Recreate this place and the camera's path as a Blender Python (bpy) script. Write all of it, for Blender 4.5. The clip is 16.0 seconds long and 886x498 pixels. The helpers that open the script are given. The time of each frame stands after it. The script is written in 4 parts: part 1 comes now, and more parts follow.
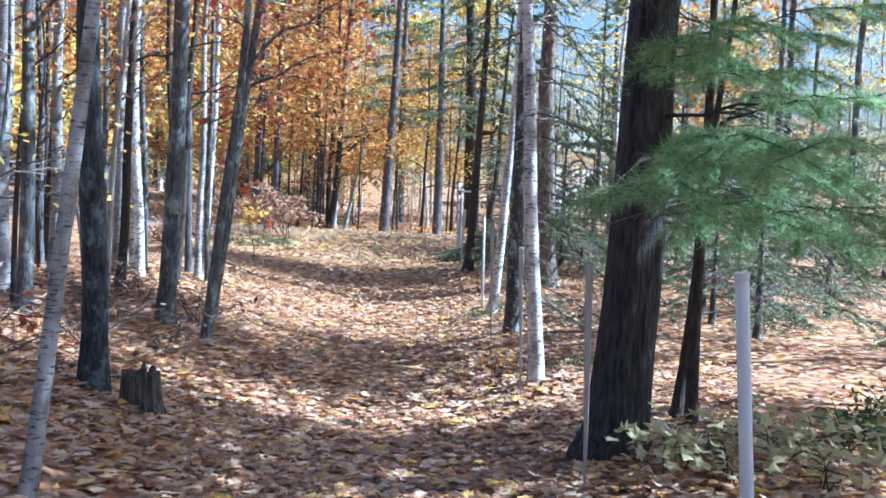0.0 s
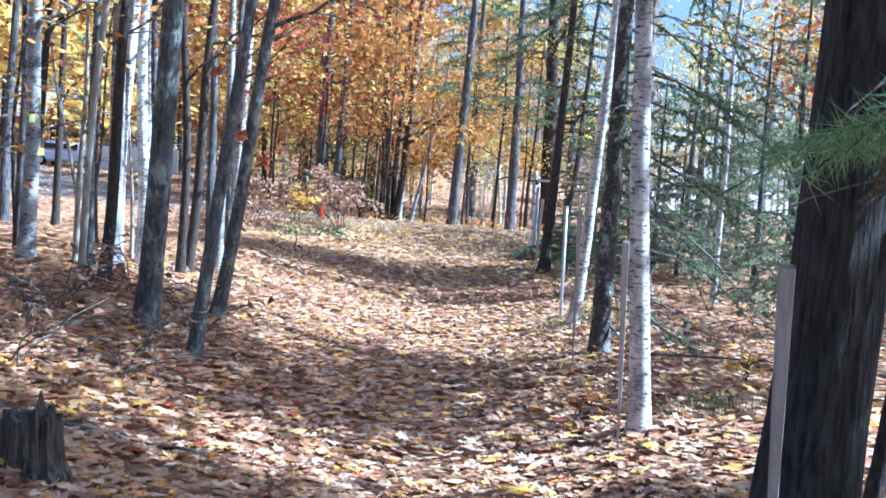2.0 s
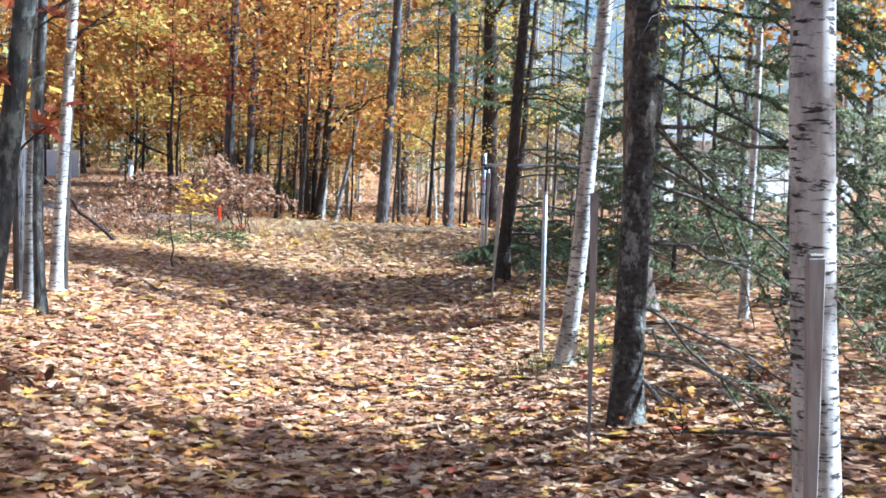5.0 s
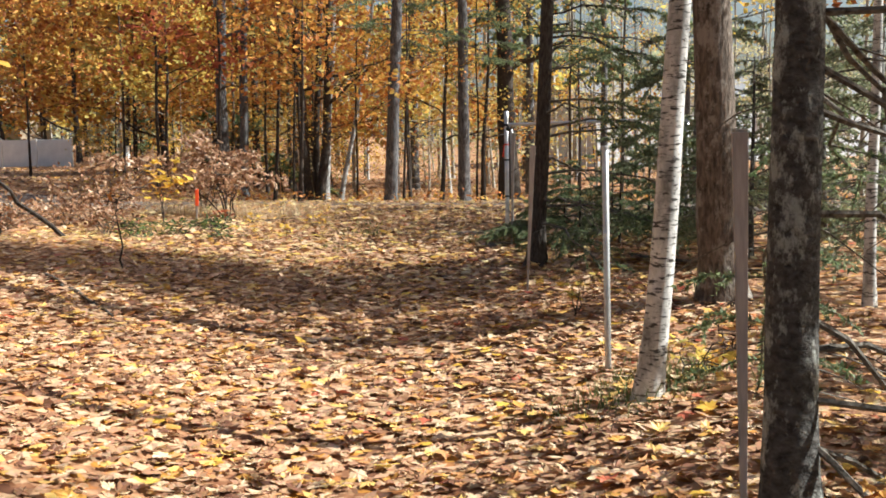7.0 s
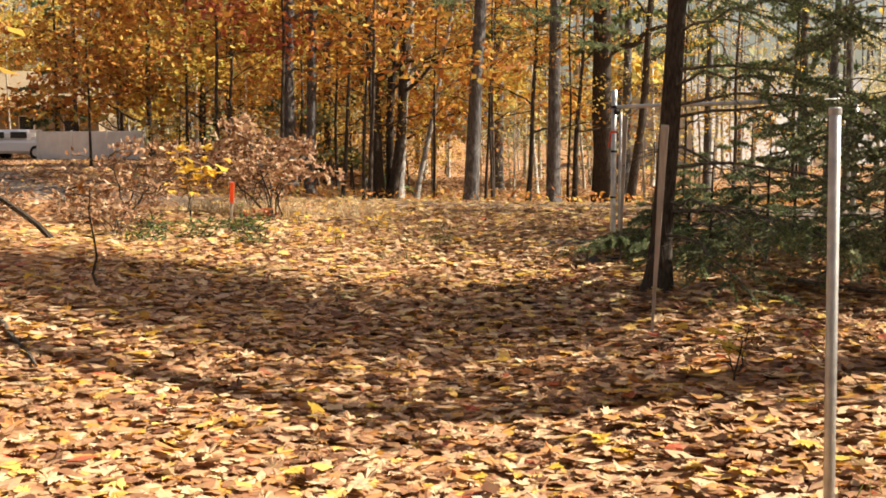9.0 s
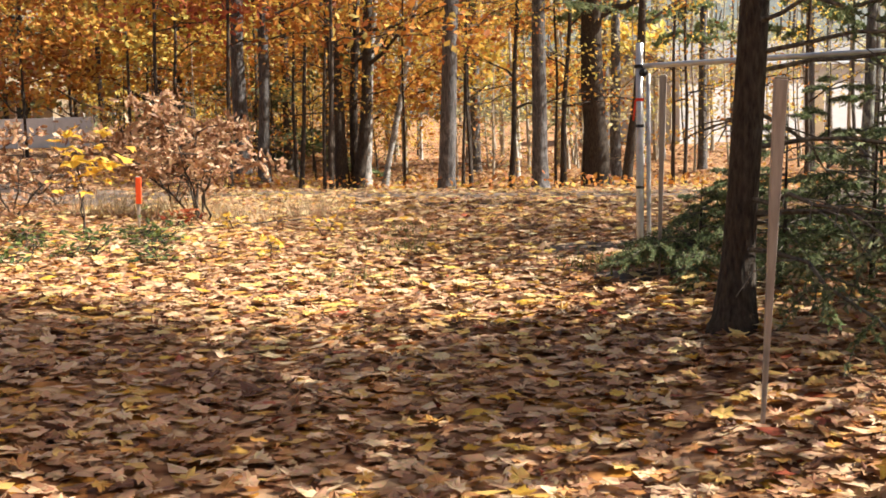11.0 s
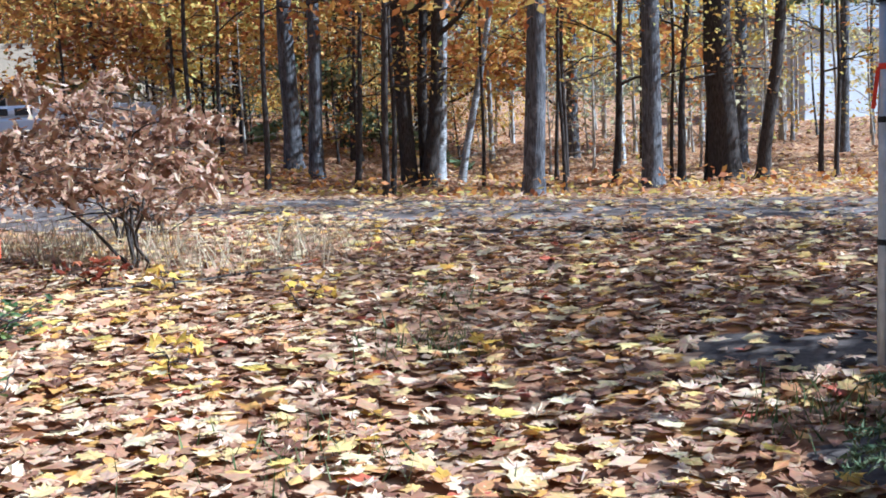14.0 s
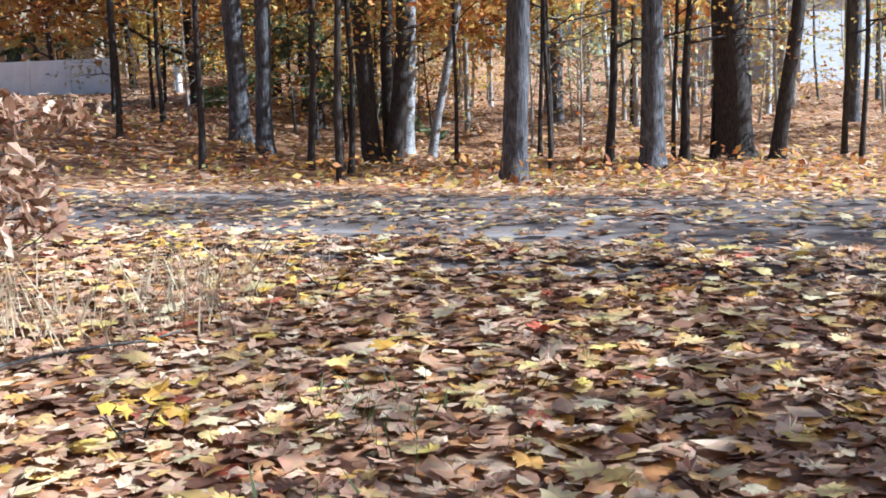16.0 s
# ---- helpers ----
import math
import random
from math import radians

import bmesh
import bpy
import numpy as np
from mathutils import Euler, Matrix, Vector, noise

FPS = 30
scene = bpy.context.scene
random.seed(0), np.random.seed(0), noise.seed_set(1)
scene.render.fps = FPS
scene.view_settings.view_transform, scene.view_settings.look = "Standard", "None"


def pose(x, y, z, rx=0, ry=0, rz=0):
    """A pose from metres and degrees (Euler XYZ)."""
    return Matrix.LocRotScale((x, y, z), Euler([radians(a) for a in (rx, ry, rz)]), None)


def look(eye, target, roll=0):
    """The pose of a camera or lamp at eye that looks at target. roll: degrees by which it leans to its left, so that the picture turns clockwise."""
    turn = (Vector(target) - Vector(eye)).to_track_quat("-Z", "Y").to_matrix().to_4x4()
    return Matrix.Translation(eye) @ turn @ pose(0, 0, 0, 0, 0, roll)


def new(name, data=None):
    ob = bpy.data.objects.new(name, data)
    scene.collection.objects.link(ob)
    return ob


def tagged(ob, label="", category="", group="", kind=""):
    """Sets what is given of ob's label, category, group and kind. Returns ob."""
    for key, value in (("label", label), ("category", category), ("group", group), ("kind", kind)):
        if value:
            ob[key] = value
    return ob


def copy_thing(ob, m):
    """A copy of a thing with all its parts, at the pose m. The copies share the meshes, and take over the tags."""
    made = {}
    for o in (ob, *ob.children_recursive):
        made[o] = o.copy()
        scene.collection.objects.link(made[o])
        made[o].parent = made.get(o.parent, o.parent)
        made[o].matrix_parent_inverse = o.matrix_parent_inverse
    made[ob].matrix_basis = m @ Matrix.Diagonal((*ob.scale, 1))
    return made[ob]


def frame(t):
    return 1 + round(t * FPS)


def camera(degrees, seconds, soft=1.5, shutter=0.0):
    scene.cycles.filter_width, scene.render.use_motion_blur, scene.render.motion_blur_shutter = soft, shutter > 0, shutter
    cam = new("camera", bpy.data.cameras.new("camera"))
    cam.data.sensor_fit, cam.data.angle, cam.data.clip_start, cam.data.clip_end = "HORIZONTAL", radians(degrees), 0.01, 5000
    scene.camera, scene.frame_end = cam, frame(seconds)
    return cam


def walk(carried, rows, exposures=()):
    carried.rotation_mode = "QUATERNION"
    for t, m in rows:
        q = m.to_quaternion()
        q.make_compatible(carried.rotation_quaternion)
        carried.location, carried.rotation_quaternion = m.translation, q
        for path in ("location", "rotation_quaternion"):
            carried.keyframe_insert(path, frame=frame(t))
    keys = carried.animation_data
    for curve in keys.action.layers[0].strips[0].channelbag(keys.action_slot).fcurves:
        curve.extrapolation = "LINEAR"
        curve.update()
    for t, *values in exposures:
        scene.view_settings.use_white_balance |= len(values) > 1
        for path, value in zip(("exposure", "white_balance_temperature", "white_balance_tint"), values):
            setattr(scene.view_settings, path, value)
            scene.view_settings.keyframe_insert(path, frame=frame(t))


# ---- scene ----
cam = camera(42.0, 16.0, 1.75)
PATH = [
    (0, (0.355, 0.736, 0.825), (-0.171, 2.661, 0.693), 1.9),
    (0.5, (0.165, 1.555, 0.786), (-0.405, 3.466, 0.637), 1.1),
    (1, (-0.023, 2.207, 0.688), (-0.596, 4.118, 0.537), 1.5),
    (1.5, (-0.207, 3.048, 0.644), (-0.783, 4.957, 0.489), 2.5),
    (2, (-0.45, 3.736, 0.567), (-1.096, 5.623, 0.426), 3.5),
    (2.5, (-0.692, 4.461, 0.457), (-1.338, 6.347, 0.304), 3.4),
    (3, (-0.995, 5.214, 0.441), (-1.632, 7.104, 0.286), 3.5),
    (3.5, (-1.225, 5.948, 0.397), (-1.737, 7.876, 0.255), 3.5),
    (3.7, (-1.292, 6.308, 0.384), (-1.785, 8.241, 0.234), 2.2),
    (5.8, (-2.238, 9.137, 0.282), (-2.794, 11.054, 0.147), 1.6),
    (6, (-2.307, 9.448, 0.22), (-2.87, 11.362, 0.078), 1.1),
    (6.5, (-2.503, 10.185, 0.2), (-3.127, 12.076, 0.021), 0.6),
    (7, (-2.703, 10.915, 0.209), (-3.263, 12.827, 0.024), -0.9),
    (7.5, (-2.893, 11.733, 0.178), (-3.48, 13.636, -0.011), -1.8),
    (8, (-3.114, 12.463, 0.152), (-3.715, 14.366, 0.032), -0.4),
    (8.5, (-3.359, 13.25, 0.105), (-3.969, 15.148, -0.053), -0.7),
    (9, (-3.624, 13.888, 0.048), (-4.32, 15.754, -0.135), -0.1),
    (9.5, (-3.908, 14.629, 0.072), (-4.582, 16.503, -0.119), -0.6),
    (10, (-4.184, 15.342, 0.071), (-4.86, 17.211, -0.154), -1.1),
    (10.2, (-4.3, 15.583, -0.004), (-4.95, 17.465, -0.185), -1.3),
    (12.3, (-5.187, 18.861, 0.062), (-5.851, 20.725, -0.231), -1.5),
    (12.5, (-5.283, 19.097, 0.058), (-5.96, 20.957, -0.228), -2.2),
    (13, (-5.495, 19.754, 0.093), (-6.179, 21.613, -0.182), -2.5),
    (13.5, (-5.638, 20.438, 0.096), (-6.362, 22.283, -0.171), -1.8),
    (14, (-5.926, 21.082, 0.09), (-6.743, 22.891, -0.161), -2.4),
    (14.5, (-6.146, 21.707, 0.079), (-6.937, 23.522, -0.204), -3.6),
    (15, (-6.385, 22.343, 0.095), (-7.215, 24.137, -0.211), -3.3),
    (15.5, (-6.627, 22.939, 0.142), (-7.413, 24.752, -0.168), -3.3),
    (16, (-6.827, 23.544, 0.21), (-7.607, 25.357, -0.117), -2.0),
]
EXPOSURES = [(0.0, 1.72, 4357, 4), (0.4, 1.76, 4215, 4), (2.4, 1.8, 4262, 5), (3.8, 1.63, 4644, 6), (5.9, 1.48, 4984, 3), (6.6, 1.26, 5731, 5), (7.5, 1.13, 6448, 5), (8.5, 1.13, 7390, 8), (10.2, 1.31, 7761, 11), (12.3, 1.41, 4598, 8), (13.2, 1.28, 4108, 5), (13.6, 1.2, 4158, 5), (14.5, 1.09, 5198, 7), (15.4, 1.11, 5288, 7), (16.0, 1.21, 4840, 6)]
walk(cam, [(t, look(eye, target, roll)) for t, eye, target, roll in PATH], EXPOSURES)

# ---- sky and sun ----
SUN = Vector((0.945, 0.33, 0.88)).normalized()
world = bpy.data.worlds.new("sky")
scene.world = world
world.use_nodes = True
wn, wl = world.node_tree.nodes, world.node_tree.links
sky = wn.new("ShaderNodeTexSky")
sky.sky_type, sky.sun_disc = "NISHITA", False
sky.sun_elevation, sky.sun_rotation = math.asin(SUN.z), math.atan2(SUN.x, SUN.y)
sky.dust_density, sky.ozone_density = 3.5, 0.4
wl.new(sky.outputs["Color"], wn["Background"].inputs["Color"])
wn["Background"].inputs["Strength"].default_value = 0.059
sun_data = bpy.data.lights.new("sun", "SUN")
sun_data.energy, sun_data.angle, sun_data.color = 5.0, radians(0.53), (1.0, 0.94, 0.84)
new("sun", sun_data).matrix_world = look(SUN * 60, (0, 0, 0))


# ---- materials ----
def material(name, rough=0.85):
    m = bpy.data.materials.new(name)
    m.use_nodes = True
    b = m.node_tree.nodes["Principled BSDF"]
    b.inputs["Roughness"].default_value = rough
    b.inputs["Specular IOR Level"].default_value = 0.25
    return m, m.node_tree.nodes, m.node_tree.links, b


def ramp(nodes, stops, mode="LINEAR"):
    r = nodes.new("ShaderNodeValToRGB")
    r.color_ramp.interpolation = mode
    el = r.color_ramp.elements
    while len(el) < len(stops):
        el.new(0.5)
    for e, (p, c) in zip(el, stops):
        e.position, e.color = p, (*c, 1)
    return r


def noise_node(nodes, links, scale, detail=4.0, stretch=(1, 1, 1), rough=0.6):
    tc = nodes.new("ShaderNodeTexCoord")
    mp = nodes.new("ShaderNodeMapping")
    mp.inputs["Scale"].default_value = stretch
    n = nodes.new("ShaderNodeTexNoise")
    n.inputs["Scale"].default_value, n.inputs["Detail"].default_value = scale, detail
    n.inputs["Roughness"].default_value = rough
    links.new(tc.outputs["Object"], mp.inputs["Vector"])
    links.new(mp.outputs["Vector"], n.inputs["Vector"])
    return n


def add_bump(nodes, links, bsdf, height, strength, distance=0.01):
    b = nodes.new("ShaderNodeBump")
    b.inputs["Strength"].default_value, b.inputs["Distance"].default_value = strength, distance
    links.new(height, b.inputs["Height"])
    links.new(b.outputs["Normal"], bsdf.inputs["Normal"])


def mix_colour(nodes, links, fac, a, b, blend="MIX"):
    m = nodes.new("ShaderNodeMix")
    m.data_type, m.blend_type = "RGBA", blend
    for socket, value in ((m.inputs[0], fac), (m.inputs[6], a), (m.inputs[7], b)):
        if isinstance(value, (int, float)):
            socket.default_value = value
        elif isinstance(value, tuple):
            socket.default_value = (*value, 1)
        else:
            links.new(value, socket)
    return m.outputs[2]


def bark(name, dark, light, stretch=(9, 9, 1.6), scale=6.0, bump=0.9, patches=None):
    """Furrowed bark: grain drawn out along the stem, with larger lichen patches."""
    m, n, l, b = material(name, 0.9)
    grain = noise_node(n, l, scale, 5, stretch)
    r = ramp(n, [(0.32, dark), (0.68, light)])
    l.new(grain.outputs["Fac"], r.inputs["Fac"])
    col = r.outputs["Color"]
    if patches:
        big = noise_node(n, l, 7.5, 6, (1, 1, 0.6), 0.75)
        pr = ramp(n, [(0.52, (0, 0, 0)), (0.6, (0.8, 0.8, 0.8))])
        l.new(big.outputs["Fac"], pr.inputs["Fac"])
        col = mix_colour(n, l, pr.outputs["Color"], col, patches)
    l.new(col, b.inputs["Base Color"])
    add_bump(n, l, b, grain.outputs["Fac"], bump, 0.035)
    return m


def birch_bark(name, pale, marks=0.62):
    """White papery bark with dark cross marks and grey bands."""
    m, n, l, b = material(name, 0.7)
    lines = noise_node(n, l, 5.0, 4, (2.6, 2.6, 12), 0.7)
    r = ramp(n, [(marks - 0.02, (0, 0, 0)), (marks + 0.04, (1, 1, 1))])
    l.new(lines.outputs["Fac"], r.inputs["Fac"])
    tone = noise_node(n, l, 6.5, 6, (1, 1, 0.55), 0.72)
    tr = ramp(n, [(0.36, tuple(v * 0.3 for v in pale)), (0.46, tuple(v * 0.62 for v in pale)), (0.58, pale)])
    l.new(tone.outputs["Fac"], tr.inputs["Fac"])
    l.new(mix_colour(n, l, r.outputs["Color"], tr.outputs["Color"], (0.045, 0.04, 0.038)), b.inputs["Base Color"])
    add_bump(n, l, b, lines.outputs["Fac"], 0.35, 0.006)
    return m


def leaf(name, stops, through_light=0.4, rough=0.6, mode="LINEAR"):
    """Leaves: one tone of the range for each leaf, mottled, with light coming through."""
    m, n, l, b = material(name, rough)
    geo = n.new("ShaderNodeNewGeometry")
    r = ramp(n, stops, mode)
    l.new(geo.outputs["Random Per Island"], r.inputs["Fac"])
    spot = noise_node(n, l, 38.0, 2)
    col = mix_colour(n, l, 0.35, r.outputs["Color"], spot.outputs["Color"], "OVERLAY")
    sat = n.new("ShaderNodeHueSaturation")
    sat.inputs["Saturation"].default_value = 0.95
    l.new(col, sat.inputs["Color"])
    l.new(sat.outputs["Color"], b.inputs["Base Color"])
    tr = n.new("ShaderNodeBsdfTranslucent")
    l.new(sat.outputs["Color"], tr.inputs["Color"])
    mx = n.new("ShaderNodeMixShader")
    mx.inputs[0].default_value = through_light
    l.new(b.outputs[0], mx.inputs[1])
    l.new(tr.outputs[0], mx.inputs[2])
    l.new(mx.outputs[0], n["Material Output"].inputs["Surface"])
    return m


def plain(name, colour, rough=0.6, metal=0.0, vary=0.3, scale=9.0, stretch=(1, 1, 1), bump=0.15):
    m, n, l, b = material(name, rough)
    b.inputs["Metallic"].default_value = metal
    t = noise_node(n, l, scale, 5, stretch)
    r = ramp(n, [(0.3, tuple(c * (1 - vary) for c in colour)), (0.7, tuple(min(1, c * (1 + vary * 0.5)) for c in colour))])
    l.new(t.outputs["Fac"], r.inputs["Fac"])
    l.new(r.outputs["Color"], b.inputs["Base Color"])
    add_bump(n, l, b, t.outputs["Fac"], bump, 0.004)
    return m


LITTER_TONES = [(0.0, (0.17, 0.077, 0.042)), (0.06, (0.3, 0.149, 0.076)), (0.2, (0.41, 0.226, 0.122)), (0.38, (0.5, 0.307, 0.181)), (0.55, (0.58, 0.394, 0.244)),
                (0.68, (0.5, 0.24, 0.084)), (0.77, (0.65, 0.48, 0.302)), (0.88, (0.63, 0.403, 0.109)), (0.95, (0.56, 0.288, 0.05)), (0.985, (0.42, 0.096, 0.042))]
M_LITTER = leaf("leaf_litter", LITTER_TONES, 0.14, 0.45, "CONSTANT")
M_YELLOW = leaf("yellow_leaf", [(0.0, (0.55, 0.3, 0.03)), (0.5, (0.7, 0.45, 0.04)), (1.0, (0.75, 0.58, 0.12))], 0.4)
M_ORANGE = leaf("orange_leaf", [(0.0, (0.2, 0.06, 0.02)), (0.22, (0.42, 0.14, 0.025)), (0.5, (0.58, 0.25, 0.035)), (0.78, (0.66, 0.4, 0.06)), (1.0, (0.4, 0.34, 0.1))], 0.32)
M_GOLD = leaf("gold_leaf", [(0.0, (0.52, 0.26, 0.035)), (0.4, (0.72, 0.5, 0.07)), (0.75, (0.7, 0.59, 0.15)), (1.0, (0.4, 0.44, 0.13))], 0.5)
M_TAWNY = leaf("tawny_leaf", [(0.0, (0.5, 0.3, 0.1)), (0.4, (0.62, 0.44, 0.16)), (0.7, (0.66, 0.55, 0.33)), (1.0, (0.68, 0.48, 0.07))], 0.2)
M_RED = leaf("red_leaf", [(0.0, (0.25, 0.05, 0.03)), (0.6, (0.48, 0.12, 0.05)), (1.0, (0.6, 0.22, 0.08))], 0.45)
M_OAK = leaf("oak_leaf", [(0.0, (0.16, 0.075, 0.04)), (0.4, (0.3, 0.155, 0.08)), (0.75, (0.45, 0.28, 0.17)), (1.0, (0.62, 0.47, 0.34))], 0.3, 0.45)
M_GREEN = leaf("green_leaf", [(0.0, (0.05, 0.09, 0.03)), (0.6, (0.1, 0.16, 0.05)), (1.0, (0.25, 0.28, 0.07))], 0.4)
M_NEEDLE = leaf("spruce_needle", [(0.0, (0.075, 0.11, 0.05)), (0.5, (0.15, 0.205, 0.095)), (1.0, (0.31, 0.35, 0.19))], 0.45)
# paler copy of the spruce needles, with sunlight put into the colour
M_NEEDLE_SUNLIT = leaf("sunlit_spruce_needle", [(0.0, (0.13, 0.16, 0.09)), (0.5, (0.24, 0.28, 0.16)), (1.0, (0.42, 0.43, 0.28))], 0.55)
M_PINE = leaf("pine_needle", [(0.0, (0.12, 0.22, 0.085)), (0.5, (0.25, 0.4, 0.16)), (1.0, (0.47, 0.58, 0.3))], 0.6, 0.85)
M_PALE = leaf("pale_leaf", [(0.0, (0.38, 0.34, 0.16)), (0.5, (0.52, 0.48, 0.25)), (1.0, (0.64, 0.58, 0.36))], 0.45)
M_BARK_PINE = bark("pine_bark", (0.012, 0.012, 0.013), (0.08, 0.074, 0.072), (10, 10, 1.3), 4.0, 1.0)
M_BARK_GREY = bark("grey_bark", (0.035, 0.036, 0.038), (0.145, 0.148, 0.15), (7, 7, 1.8), 5.0, 0.6, (0.3, 0.33, 0.29))
M_BARK_BROWN = bark("brown_bark", (0.025, 0.025, 0.028), (0.17, 0.165, 0.172), (9, 9, 1.0), 5.0, 1.0, (0.2, 0.2, 0.21))
M_BARK_LICHEN = bark("lichen_bark", (0.014, 0.015, 0.017), (0.085, 0.086, 0.092), (8, 8, 1.5), 5.0, 0.9, (0.17, 0.215, 0.21))
M_BARK_DARK = bark("dark_bark", (0.022, 0.018, 0.016), (0.085, 0.07, 0.06), (8, 8, 2), 6.0, 0.6)
M_BARK_SPRUCE = bark("spruce_bark", (0.028, 0.026, 0.025), (0.12, 0.115, 0.11), (5, 5, 7), 5.0, 0.8, (0.4, 0.42, 0.39))
M_BARK_PALE = bark("pale_bark", (0.2, 0.18, 0.15), (0.46, 0.43, 0.38), (7, 7, 2), 5.0, 0.4)
M_BARK_FLAKY = bark("flaky_bark", (0.04, 0.032, 0.027), (0.21, 0.165, 0.135), (6, 6, 1.6), 6.0, 1.0, (0.3, 0.27, 0.24))
M_BIRCH = birch_bark("birch_bark", (0.66, 0.65, 0.64), 0.56)
M_BIRCH_GREY = birch_bark("grey_birch_bark", (0.4, 0.4, 0.4), 0.57)
M_TWIG = bark("dead_twig", (0.035, 0.03, 0.026), (0.2, 0.18, 0.155), (3, 3, 3), 12.0, 0.3)
M_STUMP = bark("rotten_wood", (0.02, 0.017, 0.015), (0.2, 0.17, 0.14), (14, 14, 0.9), 4.0, 1.0)
M_STAKE = plain("weathered_stake", (0.4, 0.36, 0.34), 0.85, 0, 0.35, 5.0, (9, 9, 1), 0.3)
M_METAL = plain("galvanised_steel", (0.55, 0.56, 0.58), 0.38, 0.85, 0.25, 14.0)
M_PVC = plain("white_plastic", (0.6, 0.61, 0.62), 0.45, 0, 0.1, 5.0)
M_TAPE = plain("red_tape", (0.75, 0.06, 0.03), 0.5, 0, 0.2)
M_RUBBER = plain("black_clamp", (0.02, 0.02, 0.022), 0.6)
M_ORANGEPAINT = plain("orange_paint", (0.85, 0.1, 0.03), 0.6, 0, 0.2)
M_FENCE = plain("white_fence_panel", (0.72, 0.72, 0.7), 0.6, 0, 0.15, 2.0)
M_HOUSE = plain("pale_siding", (0.56, 0.6, 0.66), 0.6, 0, 0.1, 2.0, (1, 1, 12))
M_ROOF = plain("grey_shingles", (0.2, 0.2, 0.21), 0.8, 0, 0.3, 8.0)
M_TAN = plain("tan_roof", (0.3, 0.24, 0.17), 0.8, 0, 0.2, 6.0)
M_CARPAINT = plain("white_car_paint", (0.75, 0.76, 0.78), 0.25, 0, 0.05)
M_GLASS = plain("dark_glass", (0.03, 0.035, 0.04), 0.08)
M_TYRE = plain("tyre_rubber", (0.02, 0.02, 0.02), 0.8)
M_GRASS = leaf("grass_blade", [(0.0, (0.06, 0.1, 0.03)), (1.0, (0.2, 0.22, 0.08))], 0.3)
M_STRAW = leaf("dry_grass", [(0.0, (0.3, 0.22, 0.13)), (0.6, (0.5, 0.4, 0.25)), (1.0, (0.62, 0.53, 0.36))], 0.3)


def ground_material():
    """Trodden leaf mould: dark earth under flattened brown leaves, each a tone of its own."""
    m, n, l, b = material("leaf_mould", 0.9)
    tc = n.new("ShaderNodeTexCoord")
    warp = noise_node(n, l, 9.0, 3)
    shift = n.new("ShaderNodeVectorMath")
    shift.operation = "MULTIPLY_ADD"
    shift.inputs[1].default_value = (0.12, 0.12, 0.0)
    l.new(warp.outputs["Color"], shift.inputs[0])
    l.new(tc.outputs["Object"], shift.inputs[2])
    v = n.new("ShaderNodeTexVoronoi")
    v.inputs["Scale"].default_value, v.inputs["Randomness"].default_value = 11.0, 1.0
    l.new(shift.outputs[0], v.inputs["Vector"])
    sep = n.new("ShaderNodeSeparateColor")
    l.new(v.outputs["Color"], sep.inputs["Color"])
    tones = ramp(n, [(p, tuple(x for x in c)) for p, c in LITTER_TONES], "CONSTANT")
    l.new(sep.outputs["Red"], tones.inputs["Fac"])
    edge = ramp(n, [(0.3, (1, 1, 1)), (0.7, (0.55, 0.48, 0.44))])
    l.new(v.outputs["Distance"], edge.inputs["Fac"])
    big = noise_node(n, l, 0.5, 4)
    br = ramp(n, [(0.35, (0.7, 0.62, 0.58)), (0.65, (1, 1, 1))])
    l.new(big.outputs["Fac"], br.inputs["Fac"])
    c = mix_colour(n, l, 1.0, tones.outputs["Color"], edge.outputs["Color"], "MULTIPLY")
    c = mix_colour(n, l, 1.0, c, br.outputs["Color"], "MULTIPLY")
    l.new(c, b.inputs["Base Color"])
    add_bump(n, l, b, sep.outputs["Green"], 0.6, 0.03)
    return m


def road_material():
    m, n, l, b = material("worn_road", 0.85)
    grain = noise_node(n, l, 60.0, 3)
    streak = noise_node(n, l, 1.1, 5, (0.35, 2.2, 1))
    r = ramp(n, [(0.35, (0.1, 0.072, 0.058)), (0.52, (0.17, 0.135, 0.115)), (0.68, (0.28, 0.245, 0.22))])
    l.new(streak.outputs["Fac"], r.inputs["Fac"])
    c = mix_colour(n, l, 0.4, r.outputs["Color"], grain.outputs["Color"], "OVERLAY")
    s = n.new("ShaderNodeHueSaturation")
    s.inputs["Saturation"].default_value = 0.9
    l.new(c, s.inputs["Color"])
    l.new(s.outputs["Color"], b.inputs["Base Color"])
    add_bump(n, l, b, grain.outputs["Fac"], 0.4, 0.01)
    return m


M_GROUND, M_ROAD = ground_material(), road_material()

# ---- shape of the land ----
LINE = [(-14, 0.2), (-6, 0.0), (0, -0.55), (5, -1.0), (9, -1.37), (13, -1.46), (18, -1.45), (22, -1.29), (26, -1.07), (29, -0.95),
        (33, -1.02), (37, -1.36), (40, -1.36), (45, -1.5), (60, -1.35), (140, 0.5)]
VALLEY = [(-5, 0.7), (6, 1.08), (12, 1.1), (17, 0.93), (22, 0.52), (27, 0.15), (30, 0)]
rng = np.random.default_rng(7)


